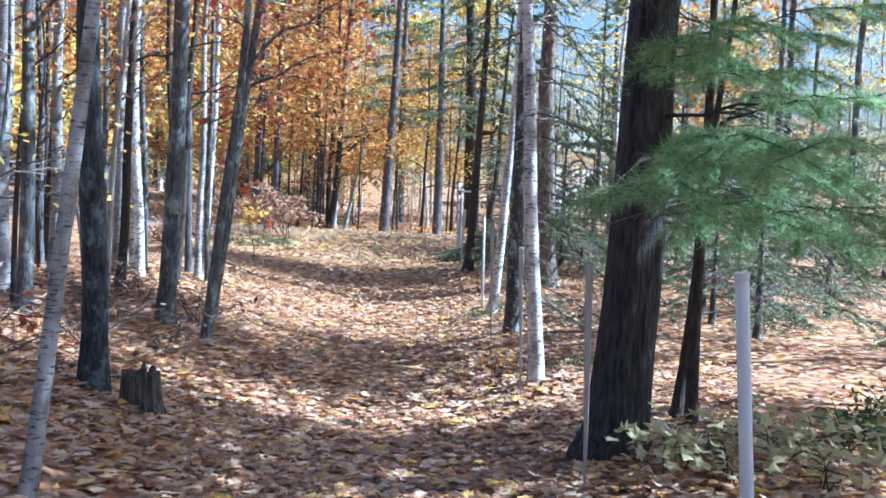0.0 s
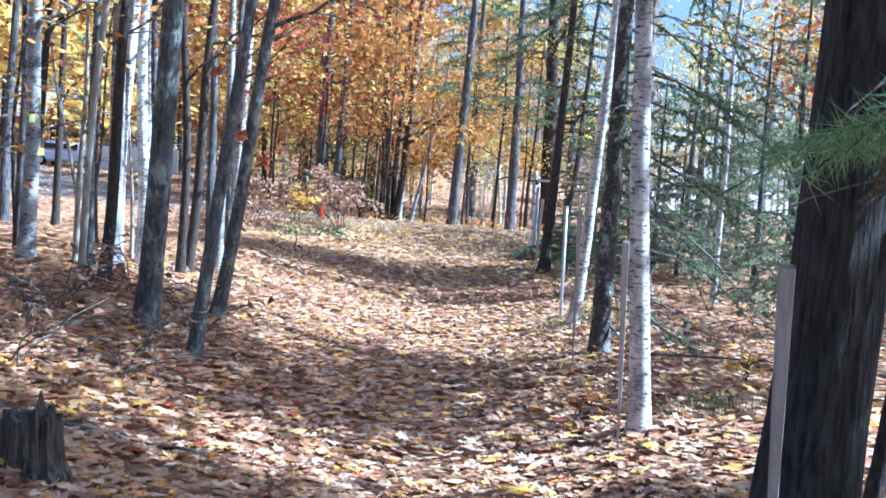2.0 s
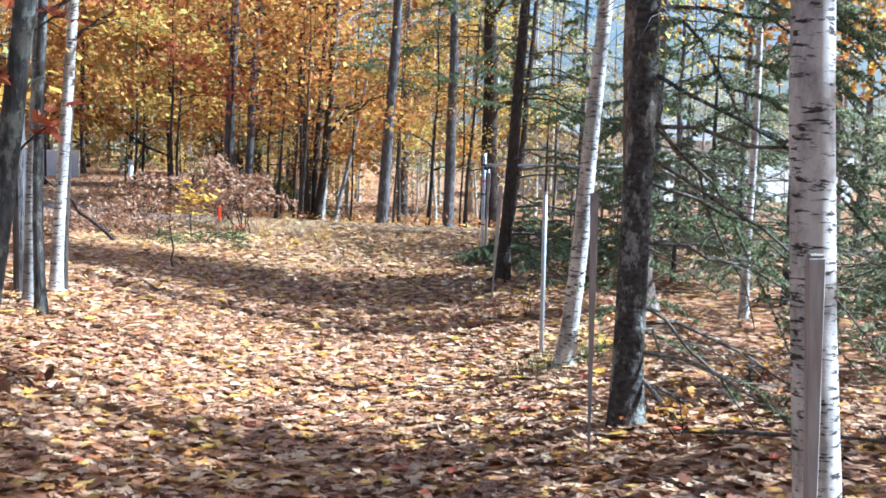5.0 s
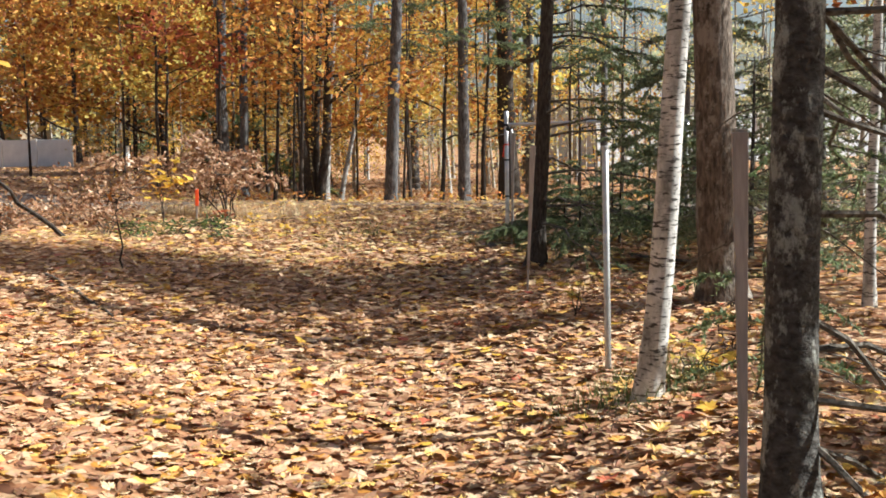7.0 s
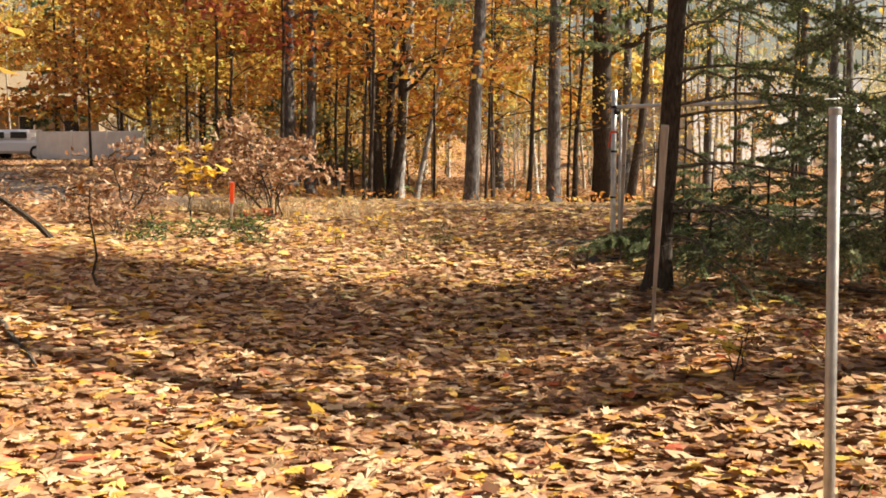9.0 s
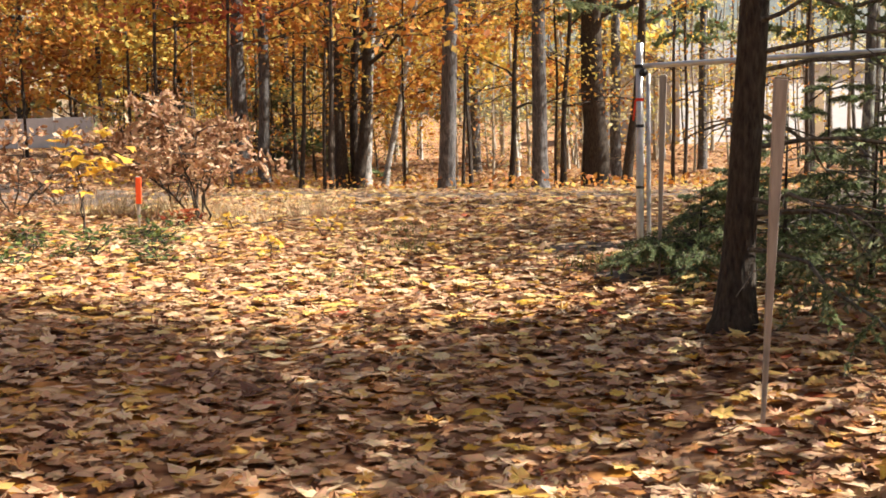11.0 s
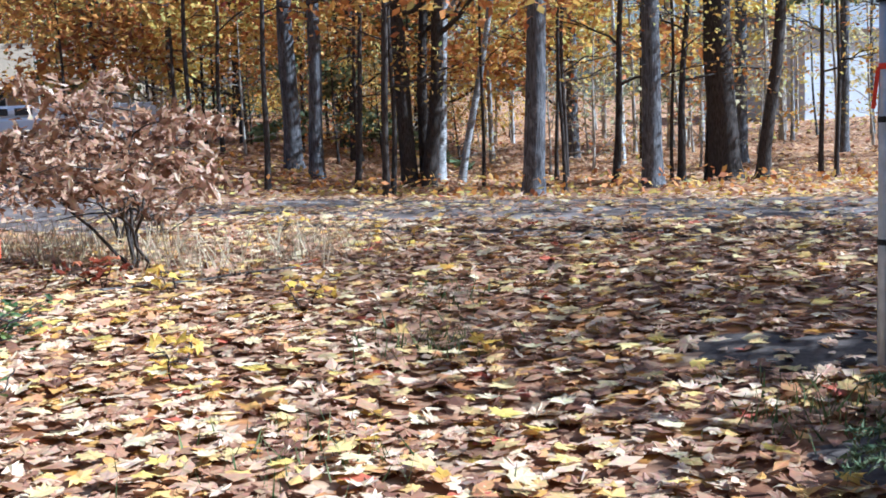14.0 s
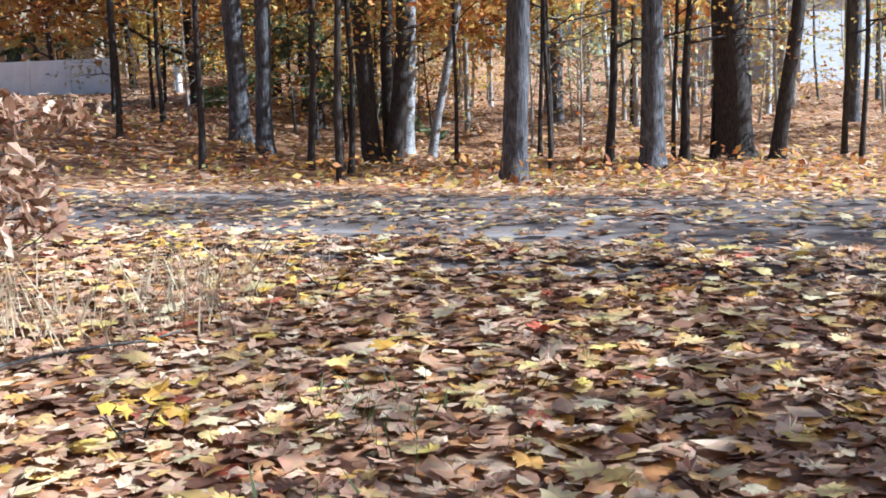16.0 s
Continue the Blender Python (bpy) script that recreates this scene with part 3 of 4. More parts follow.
g_bank = np.random.default_rng(23)
for i in range(22):
    y = g_bank.uniform(9.0, 15.5)
    x = float(trail_x(y)) - g_bank.uniform(3.4, 8.5)
    leafy("sapling", "very thin crooked sapling, nearly bare", "tree", x, y, g_bank.uniform(0.014, 0.032), g_bank.uniform(3.0, 6.0), (g_bank.normal() * 0.06, 0.0), (M_BARK_DARK, M_BARK_GREY, M_BARK_PALE)[i % 3],
          (M_RED, M_ORANGE, M_GOLD)[i % 3], 60, 0.9, 1.1, 0.1, 7, 6, 600 + i, group="thin saplings on the bank", wobble=0.07, rise=(0.1, 0.8), flare=0.2, bunch=4)

# right side of the trail
needled("pine_tree", "large white pine with dark deeply furrowed bark", -0.52, 8.5, 0.195, 13, (0.045, 0.018), 1.5, 2.2, 46, 26, 41, M_PINE, 0.1, M_BARK_PINE,
        crowd=2.3, favour=(-1.0, 0.9), needle=0.095, per=110, droop=0.16, width=0.0019, ridges=0.045, flare=0.75, rise=(0.05, 0.35), bare_to=0.45, visible_top=4.0, twigs=11, gap=(3.0, 1.6), gap_top=3.4)
needled("pine_tree", "young white pine with long soft green needles", -0.06, 9.35, 0.05, 5.5, (0.0, 0.0), 1.5, 2.1, 31, 10, 42, M_PINE, 0.2, M_BARK_DARK,
        favour=(-0.5, 1.2), needle=0.095, per=100, droop=0.1, width=0.0019, flare=0.3, rise=(0.0, 0.35), bare_to=0.4, visible_top=4.0, twigs=11, gap=(3.0, 1.0))
leafy("sapling", "thin dark leaning sapling beside the pine", "tree", -0.2, 9.75, 0.042, 5, (0.1, 0.03), M_BARK_DARK, M_PALE, 120, 2.0, 1.2, 0.08, 5, 10, 43)
leafy("birch_tree", "white birch with black marks beside the trail", "tree", -1.66, 11.7, 0.074, 11, (-0.05, -0.012), leaves=400, low=3.5, spread=1.8, size=0.09, limbs=7, sides=18, seed=44, **BIRCH)
needled("spruce_tree", "spruce with lichen-spotted trunk and dead drooping branches", -2.65, 15.25, 0.1, 11, (0.004, 0.0), 0.25, 2.4, 74, 18, 45, M_NEEDLE, 0.42, M_BARK_SPRUCE,
        favour=(0.2, 1.1), needle=0.034, per=44, droop=0.55, rise=(-0.6, 0.35), gap=(3.7, 1.75), twigs=9, bare_to=0.35, upper=0.55, width=0.0085)
leafy("birch_tree", "white birch leaning slightly beside a metal stake", "tree", -3.4, 17.32, 0.072, 11, (0.07, 0.02), leaves=400, low=3.2, spread=1.8, size=0.09, limbs=7, sides=18, seed=46, **BIRCH)
needled("spruce_tree", "spruce with straight dark trunk and leafless lower branches", -5.22, 23.08, 0.088, 10, (0.046, 0.016), 0.4, 2.0, 80, 16, 47, M_NEEDLE, 0.35, M_BARK_DARK,
        needle=0.034, per=40, droop=0.4, gap=(3.6, 1.7), twigs=9, bare_to=0.3, gap_top=2.2, width=0.0085, flare=0.9)
leafy("maple_tree", "old leaning maple with rough brown bark", "tree", -3.14, 20.43, 0.175, 13, (-0.03, -0.01), M_BARK_FLAKY, M_ORANGE, 1500, 4.5, 3.0, 0.1, 8, 20, 48, ridges=0.03, flare=0.6)
leafy("birch_tree", "thin pale birch standing behind the spruces", "tree", -2.04, 20.18, 0.046, 8, (0.026, 0.008), leaves=250, low=3, spread=1.4, size=0.08, limbs=6, sides=10, seed=49, **BIRCH)
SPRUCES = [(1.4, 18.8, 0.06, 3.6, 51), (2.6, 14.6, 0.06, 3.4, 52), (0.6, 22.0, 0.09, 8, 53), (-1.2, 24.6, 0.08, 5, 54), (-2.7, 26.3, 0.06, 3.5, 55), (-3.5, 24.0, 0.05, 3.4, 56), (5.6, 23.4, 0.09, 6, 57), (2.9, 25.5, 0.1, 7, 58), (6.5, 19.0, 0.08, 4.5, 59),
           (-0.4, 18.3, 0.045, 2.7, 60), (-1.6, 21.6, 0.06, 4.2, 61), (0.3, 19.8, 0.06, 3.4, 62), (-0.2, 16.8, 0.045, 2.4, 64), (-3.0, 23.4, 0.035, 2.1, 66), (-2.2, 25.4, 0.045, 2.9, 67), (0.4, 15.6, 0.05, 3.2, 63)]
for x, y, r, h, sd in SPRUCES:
    needled("spruce_tree", "green spruce with drooping twiggy branches", x, y, r, h, (0, 0), 0.3, 1.7 + r * 4, 36, 8, sd, M_NEEDLE_SUNLIT, 0.4, M_BARK_SPRUCE, "spruces beside the trail", needle=0.042, per=34, droop=0.4, twigs=8, width=0.012)

# beyond the road
needled("pine_tree", "straight grey-brown pine with green boughs at the road edge", -11.68, 37.15, 0.165, 15, (0.05, 0.02), 3.9, 2.2, 34, 16, 61, M_NEEDLE, 0.1, M_BARK_BROWN, needle=0.08, per=20, width=0.012, droop=0.25, twigs=7, visible_top=7.0, ridges=0.03)
needled("pine_tree", "straight brown pine with green boughs past the road", -10.37, 39.1, 0.165, 14, (-0.005, 0), 3.4, 2.4, 36, 14, 62, M_NEEDLE, 0.1, M_BARK_BROWN, needle=0.08, per=20, width=0.012, droop=0.25, twigs=7, visible_top=7.0, ridges=0.03)
leafy("oak_tree", "thick dark oak trunk past the road", "tree", -9.5, 40.6, 0.26, 15, (-0.041, -0.018), M_BARK_DARK, M_GOLD, 1800, 3.2, 3.4, 0.11, 9, 16, 63, ridges=0.03)
leafy("maple_tree", "slim leaning dark maple past the road", "tree", -8.87, 40.3, 0.105, 12, (0.1, 0.04), M_BARK_DARK, M_GOLD, 1300, 2.4, 2.6, 0.11, 8, 12, 64)
# the last two stems take pale bark, their sunlight put into the colour
for x, y, r, lx, ly, sd in [(-14.78, 39.42, 0.15, -0.04, -0.01, 65), (-14.45, 39.45, 0.13, 0.08, 0.03, 66), (-14.62, 39.7, 0.1, 0.03, 0.05, 67), (-14.9, 40.9, 0.13, 0.06, 0.03, 68), (-14.3, 40.6, 0.07, 0.2, 0.05, 69)]:
    leafy("maple_tree", "maple stem in a tight clump, coloured pale as if sunlit" if sd in (68, 69) else "dark maple stem in a tight clump", "tree", x, y, r, 12, (lx, ly), M_BIRCH_GREY if sd in (68, 69) else M_BARK_DARK, M_ORANGE, 1500, 2.2, 2.8, 0.11, 9, 12, sd, group="clump of dark stems")
leafy("pine_tree", "reddish-grey straight trunk past the road", "tree", -17.45, 39.9, 0.17, 14, (0.014, 0.006), M_BARK_BROWN, M_ORANGE, 1500, 3.4, 2.8, 0.11, 8, 12, 70)
leafy("pine_tree", "reddish-grey trunk beside its twin", "tree", -16.49, 39.1, 0.135, 13, (0.035, 0.015), M_BARK_BROWN, M_ORANGE, 1500, 3.2, 2.8, 0.11, 8, 12, 71)
SAPS = [(-15.18, 38.2, 0.055), (-14.48, 37.83, 0.04), (-14.42, 38.0, 0.046), (-11.48, 38.05, 0.034), (-11.05, 39.4, 0.065), (-10.27, 40.0, 0.032), (-10.12, 40.05, 0.07), (-8.03, 41.05, 0.045),
        (-7.79, 41.06, 0.04), (-9.83, 40.6, 0.034), (-12.6, 41.0, 0.04), (-13.3, 39.2, 0.03), (-16.9, 41.5, 0.05), (-18.6, 42.6, 0.05), (-6.6, 40.5, 0.05), (-5.4, 42.0, 0.06)]
for i, (x, y, r) in enumerate(SAPS):
    leafy("sapling", "thin dark sapling at the wood's edge", "tree", x, y, r, 6 + i % 3, (random.uniform(-0.02, 0.06), 0.02), M_BARK_DARK, (M_ORANGE, M_GOLD)[i % 2], 520, 1.5, 1.7, 0.1, 8, 7, 80 + i, group="thin saplings past the road", rise=(0.1, 0.7))

# small maples along the far edge of the road
UNDER = [(-13.3, 35.6, M_ORANGE), (-15.8, 36.4, M_ORANGE), (-18.4, 38.0, M_RED), (-12.9, 42.5, M_ORANGE), (-16.2, 43.2, M_ORANGE), (-19.8, 41.0, M_GOLD), (-23.0, 51.0, M_GOLD), (-20.6, 45.5, M_ORANGE),
         (-18.2, 46.5, M_ORANGE), (-15.0, 47.0, M_GOLD), (-22.5, 43.0, M_ORANGE), (-24.5, 47.0, M_GOLD), (-27.0, 44.5, M_ORANGE), (-26.0, 49.5, M_GOLD), (-13.2, 49.5, M_ORANGE)]
for i, (x, y, mt) in enumerate(UNDER):
    leafy("maple_sapling", "young maple full of orange autumn leaves", "tree", x, y, 0.05, 6.5 + i % 3, (0.01, 0.0), M_BARK_DARK, mt, 2000 if y > 37 else 1500, 2.0 if y > 40 else 2.5, 2.5, 0.21, 9, 7, 140 + i, group="young maples past the road", rise=(0.0, 0.6), puff=0.45, bunch=12)

# shrubs and thin stems in the wood past the road
UNDERWOOD = random.Random(31)
for i in range(34):
    x, y = UNDERWOOD.uniform(-25, -4), UNDERWOOD.uniform(44, 55)
    if i < 9:
        x, y = UNDERWOOD.uniform(-20, -12.5), UNDERWOOD.uniform(40.5, 44)
    mt, note = ((M_GOLD, "gold"), (M_ORANGE, "orange"), (M_PALE, "pale green"), (M_ORANGE, "orange"))[i % 4]
    leafy("shrub", "straggling shrub with " + note + " autumn leaves past the road", "shrub", x, y, 0.03, UNDERWOOD.uniform(2.2, 4.5), (UNDERWOOD.uniform(-0.08, 0.08), 0.0), M_BARK_PALE if i % 3 else M_BARK_DARK, mt, 300 if i < 9 else 360, 0.25, 1.5, 0.12 if i < 9 else 0.15, 8, 6, 700 + i, group="shrubs past the road", rise=(0.1, 0.8), puff=0.4, bunch=9)

# bare pale stems and low yellow bushes between the road wood and the clearing
g_open = np.random.default_rng(77)
for i in range(34):
    y = g_open.uniform(46, 62)
    x = g_open.uniform(-19 - 0.25 * (y - 46), -2)
    leafy("young_tree", "thin pale bare-stemmed tree in open woods", "tree", x, y, g_open.uniform(0.035, 0.09), g_open.uniform(7, 11), (g_open.normal() * 0.03, 0.0), (M_BARK_PALE, M_BIRCH, M_BARK_GREY, M_BIRCH_GREY)[i % 4], (M_PALE, M_GOLD)[i % 2],
          130, 2.4, 1.6, 0.15, 6, 6, 1000 + i, group="bare stems in the open woods", rise=(0.3, 1.0))
for i in range(16):
    x, y = g_open.uniform(-34, -20), g_open.uniform(56, 62)
    leafy("shrub", "low bush with bright yellow leaves near the fence", "shrub", x, y, 0.02, g_open.uniform(1.6, 3.0), (g_open.normal() * 0.08, 0.0), M_BARK_PALE, M_YELLOW if i % 3 else M_GOLD, 420, 0.25, 1.1, 0.15, 7, 5, 1100 + i, group="yellow bushes by the clearing", rise=(0.2, 0.9), bunch=9)

# farther woods: a few kinds, repeated
FAR_WOODS = [leafy("maple_tree", "orange maple in the far woods", "tree", -20, 52, 0.12, 12, (0.02, 0), M_BARK_DARK, M_ORANGE, 2600, 1.0, 4.0, 0.4, 9, 6, 101, group="far woods", bunch=14, puff=0.65),
             leafy("maple_tree", "golden maple in the far woods", "tree", -24, 54, 0.1, 11, (-0.02, 0), M_BARK_PALE, M_GOLD, 2600, 0.8, 3.8, 0.4, 9, 6, 102, group="far woods", bunch=14, puff=0.65),
             leafy("birch_tree", "pale bare-stemmed tree in the far woods", "tree", -16, 58, 0.09, 11, (0.02, 0), M_BARK_PALE, M_PALE, 700, 2.0, 2.8, 0.22, 7, 5, 103, group="far woods"),
             leafy("sapling", "thin pale sapling in the far woods", "tree", -13, 54, 0.045, 8, (0.03, 0), M_BARK_PALE, M_PALE, 260, 1.0, 2.0, 0.18, 6, 5, 104, group="far woods"),
             leafy("maple_tree", "dark-stemmed tree in the far woods", "tree", -30, 64, 0.16, 14, (0.0, 0), M_BARK_DARK, M_ORANGE, 1900, 2.0, 3.6, 0.36, 8, 6, 105, group="far woods", bunch=14, puff=0.65),
             needled("spruce_tree", "dark green spruce in the far woods", -36, 70, 0.12, 11, (0, 0), 0.4, 2.8, 26, 6, 106, M_NEEDLE, 0.05, M_BARK_DARK, "far woods", needle=0.16, per=8, width=0.035, visible_top=0, twigs=6)]

FAR_WOODS.append(needled("pine_tree", "tall dark green pine in the far woods", -10.3, 46.8, 0.15, 15, (0, 0), 4.0, 2.6, 30, 8, 107, M_NEEDLE, 0.05, M_BARK_BROWN, "far woods", needle=0.14, per=11, width=0.03, visible_top=0, twigs=7))


def far_copy(k, x, y, turn, s):
    o = copy_thing(FAR_WOODS[k], Matrix())
    o.matrix_world = pose(x, y, at(x, y) - 0.05, 0, 0, turn) @ Matrix.Diagonal((s, s, s, 1))


g_far = np.random.default_rng(5)
placed = []
for _ in range(4000):
    if len(placed) > 190:
        break
    x, y = g_far.uniform(-80, 34), g_far.uniform(45, 96)
    if any((x - a) ** 2 + (y - b) ** 2 < 7 for a, b in placed):
        continue
    side = (x + 6.8 + 0.42 * (y - 23.5)) / (y - 23.5)
    clearing = x < -25 and y < 62 and y < 36 - (x + 14) * 0.95 + 14
    if clearing or abs(y - float(road_mid(x))) < 4:
        continue
    if -18 < x < 16 and y > 66:
        continue
    placed.append((x, y))
    open_wood = -0.1 < side < 0.7
    if open_wood and g_far.random() < (0.6 if y < 64 else 0.5):
        continue
    k = int(g_far.choice([2, 3, 1, 0, 5], p=[0.34, 0.42, 0.06, 0.04, 0.14])) if open_wood or x > -2 else int(g_far.choice([0, 1, 2, 3, 4, 5], p=[0.3, 0.3, 0.06, 0.08, 0.12, 0.14]))
    if k == 5 and x > -14 and open_wood:
        k = 3
    far_copy(k, x, y, g_far.uniform(0, 360), g_far.uniform(0.8, 1.25))
# woods beyond the left bank, behind the start and past the clearing on the right
for x, y, k in [(-8.5, 50.5, 6), (-15.2, 50.2, 6), (-12.4, 56.0, 6), (-21, 54, 6), (-5.5, 47.5, 6), (-26.5, 58, 6), (-13.5, 54, 1), (-10.8, 57, 2), (-17, 56, 0), (-8, 53, 3), (-16, 23, 1), (-19, 26, 0), (-14, 13, 2), (-15, 8, 1), (-19, 14, 0), (-20, 20, 4), (-12, 3, 2), (-16, 1, 0), (-8, -4, 1), (-24, 24, 0), (-23, 9, 4), (-21, 3, 5), (-9, -10, 0), (0, -9, 4), (7, -6, 1),
                (14, 2, 5), (19, 8, 4), (24, 15, 4), (15, 28, 2), (24, 22, 2), (14, 33, 2), (3, 40, 2), (7, 39, 2), (12, 41, 3), (0, 45, 3), (5, 46, 2), (-3, 44, 3), (-27, 20, 1), (-29, 13, 5),
                (19, 30, 2), (28, 12, 0), (18, 1, 4), (-31, 23, 1), (10, 32, 3), (24, 34, 2), (29, 25, 5), (17, 41, 2), (9, 36, 3), (20, 37, 3), (12, 36, 2), (6, 42, 3), (-6, 56, 3), (-3, 60, 2), (-8, 60, 3), (0, 55, 3), (-9.5, 62.5, 2), (-6, 63, 3), (-3.5, 64, 2), (-11, 58, 2), (-1, 62, 3), (-7.5, 65, 3), (-4.5, 57.5, 2)]:
    far_copy(k, x, y, (x * 37 + y * 91) % 360, 0.9 + 0.3 * ((x * 13 + y * 7) % 1))


# added maples, mostly unseen, on the sunny side shade and dapple trail and road
SHADE_MAPLES = [(5.8, 5.6, 11, 3900, 2.8, 0.28, 3.6), (5.6, 8.8, 12, 4500, 2.6, 0.28, 3.0), (4.2, 2.6, 9, 3200, 3.0, 0.28, 3.0), (6.2, 11.6, 12.5, 3500, 2.0, 0.28, 5.0), (7.0, 6.8, 13, 2600, 2.6, 0.28, 6.0),
              (3.2, 16.0, 12.5, 2900, 1.9, 0.28, 4.6), (4.6, 14.9, 13, 2300, 1.7, 0.28, 6.0), (2.1, 25.0, 13, 2700, 1.5, 0.28, 6.0), (0.7, 24.1, 12, 1900, 1.2, 0.28, 6.0),
              (-1.4, 27.8, 5.6, 1000, 1.3, 0.2, 2.6), (-0.8, 29.1, 7.5, 900, 1.2, 0.2, 3.4),
              (-0.2, 30.9, 9, 2000, 2.0, 0.2, 2.6), (1.6, 33.8, 11, 2200, 3.0, 0.19, 4.0), (-2.4, 35.2, 12, 1500, 2.6, 0.19, 4.0), (-4.4, 35.0, 9, 700, 2.2, 0.19, 3.2), (5.0, 36.5, 11, 1600, 3.0, 0.19, 4.0), (-4.2, 39.2, 12, 1200, 3.0, 0.19, 4.5)]
for i, (x, y, h, n, w, size, low) in enumerate(SHADE_MAPLES):
    leafy("maple_tree", "mostly unseen maple added on the sunny side for shade", "tree", x, y, 0.09, h, (0.02, 0.0), M_BARK_GREY, M_ORANGE if i % 2 else M_GOLD, n, low, w, size, 11, 8, 500 + i, group="maples on the sunny side", bunch=12, puff=0.5)


def distant_woods():
    """The wood beyond all that can be told apart: leaves and stems in a wide ring."""
    g = np.random.default_rng(9)
    n = 22000
    a, rad = g.uniform(0, 2 * np.pi, n), g.uniform(72, 120, n)
    x, y = -15 + rad * np.cos(a), 35 + rad * np.sin(a)
    top = (9 + 4 * np.sin(a * 17) + 2 * np.sin(a * 41 + 1)) * (1 - 0.45 * np.exp(-(((a - 1.4) / 0.35) ** 2)))
    z = land(x, y) + g.uniform(0, 1, n) ** 1.1 * top
    v, f = scatter(DIAMOND, np.stack([x, y, z], -1), 1.1, 1.2, 0.3, g)
    m = leaf("distant_leaves", [(0.0, (0.14, 0.15, 0.09)), (0.3, (0.3, 0.3, 0.17)), (0.55, (0.44, 0.34, 0.12)), (0.75, (0.4, 0.42, 0.27)), (1.0, (0.2, 0.25, 0.15))], 0.5)
    tagged(piece("distant_woods", v, f, m), "hazy orange and olive leaves of distant woods", "woods", kind="stuff")
    bits = []
    for i in range(420):
        b, r = g.uniform(0, 2 * np.pi), g.uniform(66, 108)
        px, py = -15 + r * math.cos(b), 35 + r * math.sin(b)
        h = g.uniform(7, 13)
        q = np.array([[px, py, at(px, py) - 0.2], [px + g.normal() * 0.15, py, at(px, py) + h / 2], [px + g.normal() * 0.4, py, at(px, py) + h]])
        bits.append(tube(q, np.array([0.16, 0.12, 0.05]) * g.uniform(0.6, 1.4), 5, seed=i))
    v, f = joined(bits)
    tagged(piece("distant_trunks", v, f, M_BARK_BROWN), "thin grey trunks of distant woods", "woods", kind="stuff")


distant_woods()


# ---- leaves on the ground ----
SOIL = [(-6.55, 26.15, 0.62, 0.4), (-6.0, 24.85, 0.4, 0.3)]


def bare(x, y):
    """Where the leaves have been scraped away."""
    m = np.zeros(np.shape(x), bool)
    for sx, sy, a, b in SOIL:
        m |= ((x - sx) / a) ** 2 + ((y - sy) / b) ** 2 < 1
    return m


M_SOIL = plain("dark_soil", (0.11, 0.088, 0.075), 0.95, 0, 0.5, 22.0, (1, 1, 1), 0.8)
for sx, sy, a, b in SOIL:
    n = 36
    t = np.arange(n) * 2 * np.pi / n
    rim = 1 + 0.12 * np.sin(t * 3 + sx) + 0.08 * np.sin(t * 7)
    V, F = [], []
    for k in range(7):
        X, Y = sx + a * 1.1 * (k / 6) * rim * np.cos(t), sy + b * 1.1 * (k / 6) * rim * np.sin(t)
        V.append(np.stack([X, Y, land(X, Y) + 0.018 - 0.03 * (k / 6) ** 2 + 0.006 * np.sin(X * 31) * np.sin(Y * 27)], -1))
    for k in range(6):
        F += [(k * n + j, k * n + (j + 1) % n, (k + 1) * n + (j + 1) % n, (k + 1) * n + j) for j in range(n)]
    tagged(piece("soil_patch", np.concatenate(V), F, M_SOIL, smooth=True), "patch of bare dark soil between leaves", "soil", kind="structure")


def litter(name, label, shape, count, u_range, y_range, size, tilt, lift, mat, seed, road_share=0.7, curl=0.11):
    g = np.random.default_rng(seed)
    y = g.uniform(*y_range, count)
    u = g.uniform(*u_range, count)
    x = trail_x(y) + u
    on_road = np.abs(y - road_mid(x)) < 1.9
    rut = np.abs(np.abs(y - road_mid(x)) - 0.85) < 0.45
    keep = ~on_road | (g.random(count) < np.where(rut, road_share * 0.35, road_share * 1.5))
    keep &= ~bare(x, y) | (g.random(count) < 0.32)
    x, y = x[keep], y[keep]
    z = land(x, y) + g.uniform(0.006, lift, len(x)) + np.where(on_road[keep], 0.03, 0)
    v, f = scatter(shape, np.stack([x, y, z], -1), size, tilt, curl, g)
    return tagged(piece(name, v, f, mat), label, "leaves", kind="stuff")


litter("fallen_leaves", "fallen brown and tan maple leaves covering the trail", LOBED, 24000, (-3.6, 3.0), (6.0, 30.5), 0.125, 0.23, 0.04, M_LITTER, 201, curl=0.17)
litter("fallen_leaves", "fallen brown oval leaves among the maple leaves", OAKY, 34000, (-5.0, 3.6), (4.0, 33.0), 0.11, 0.15, 0.03, M_LITTER, 202, curl=0.14)
litter("fallen_leaves", "fallen leaves beside the trail and road", DIAMOND, 62000, (-16, 13), (0, 48), 0.15, 0.14, 0.04, M_LITTER, 203)
litter("yellow_leaves", "bright yellow maple leaves lying on the litter", LOBED, 520, (-4, 3.2), (6, 31.0), 0.13, 0.16, 0.07, M_YELLOW, 204)
litter("undergrowth", "low yellow and orange seedlings at the wood edge", DIAMOND, 1500, (-9, 10), (34.2, 39.5), 0.13, 0.8, 0.34, M_ORANGE, 207)
litter("fallen_leaves", "leaves on the far forest floor", DIAMOND, 32000, (-34, 22), (34, 68), 0.2, 0.35, 0.06, M_LITTER, 205)
litter("yellow_leaves", "yellow leaves along the far side of the road", DIAMOND, 1500, (-9, 10), (33.6, 41), 0.13, 0.4, 0.1, M_GOLD, 206)
litter("yellow_leaves", "pale gold maple leaves lying near the road", LOBED, 2600, (-5, 4), (22.0, 32.0), 0.14, 0.15, 0.07, M_TAWNY, 208)


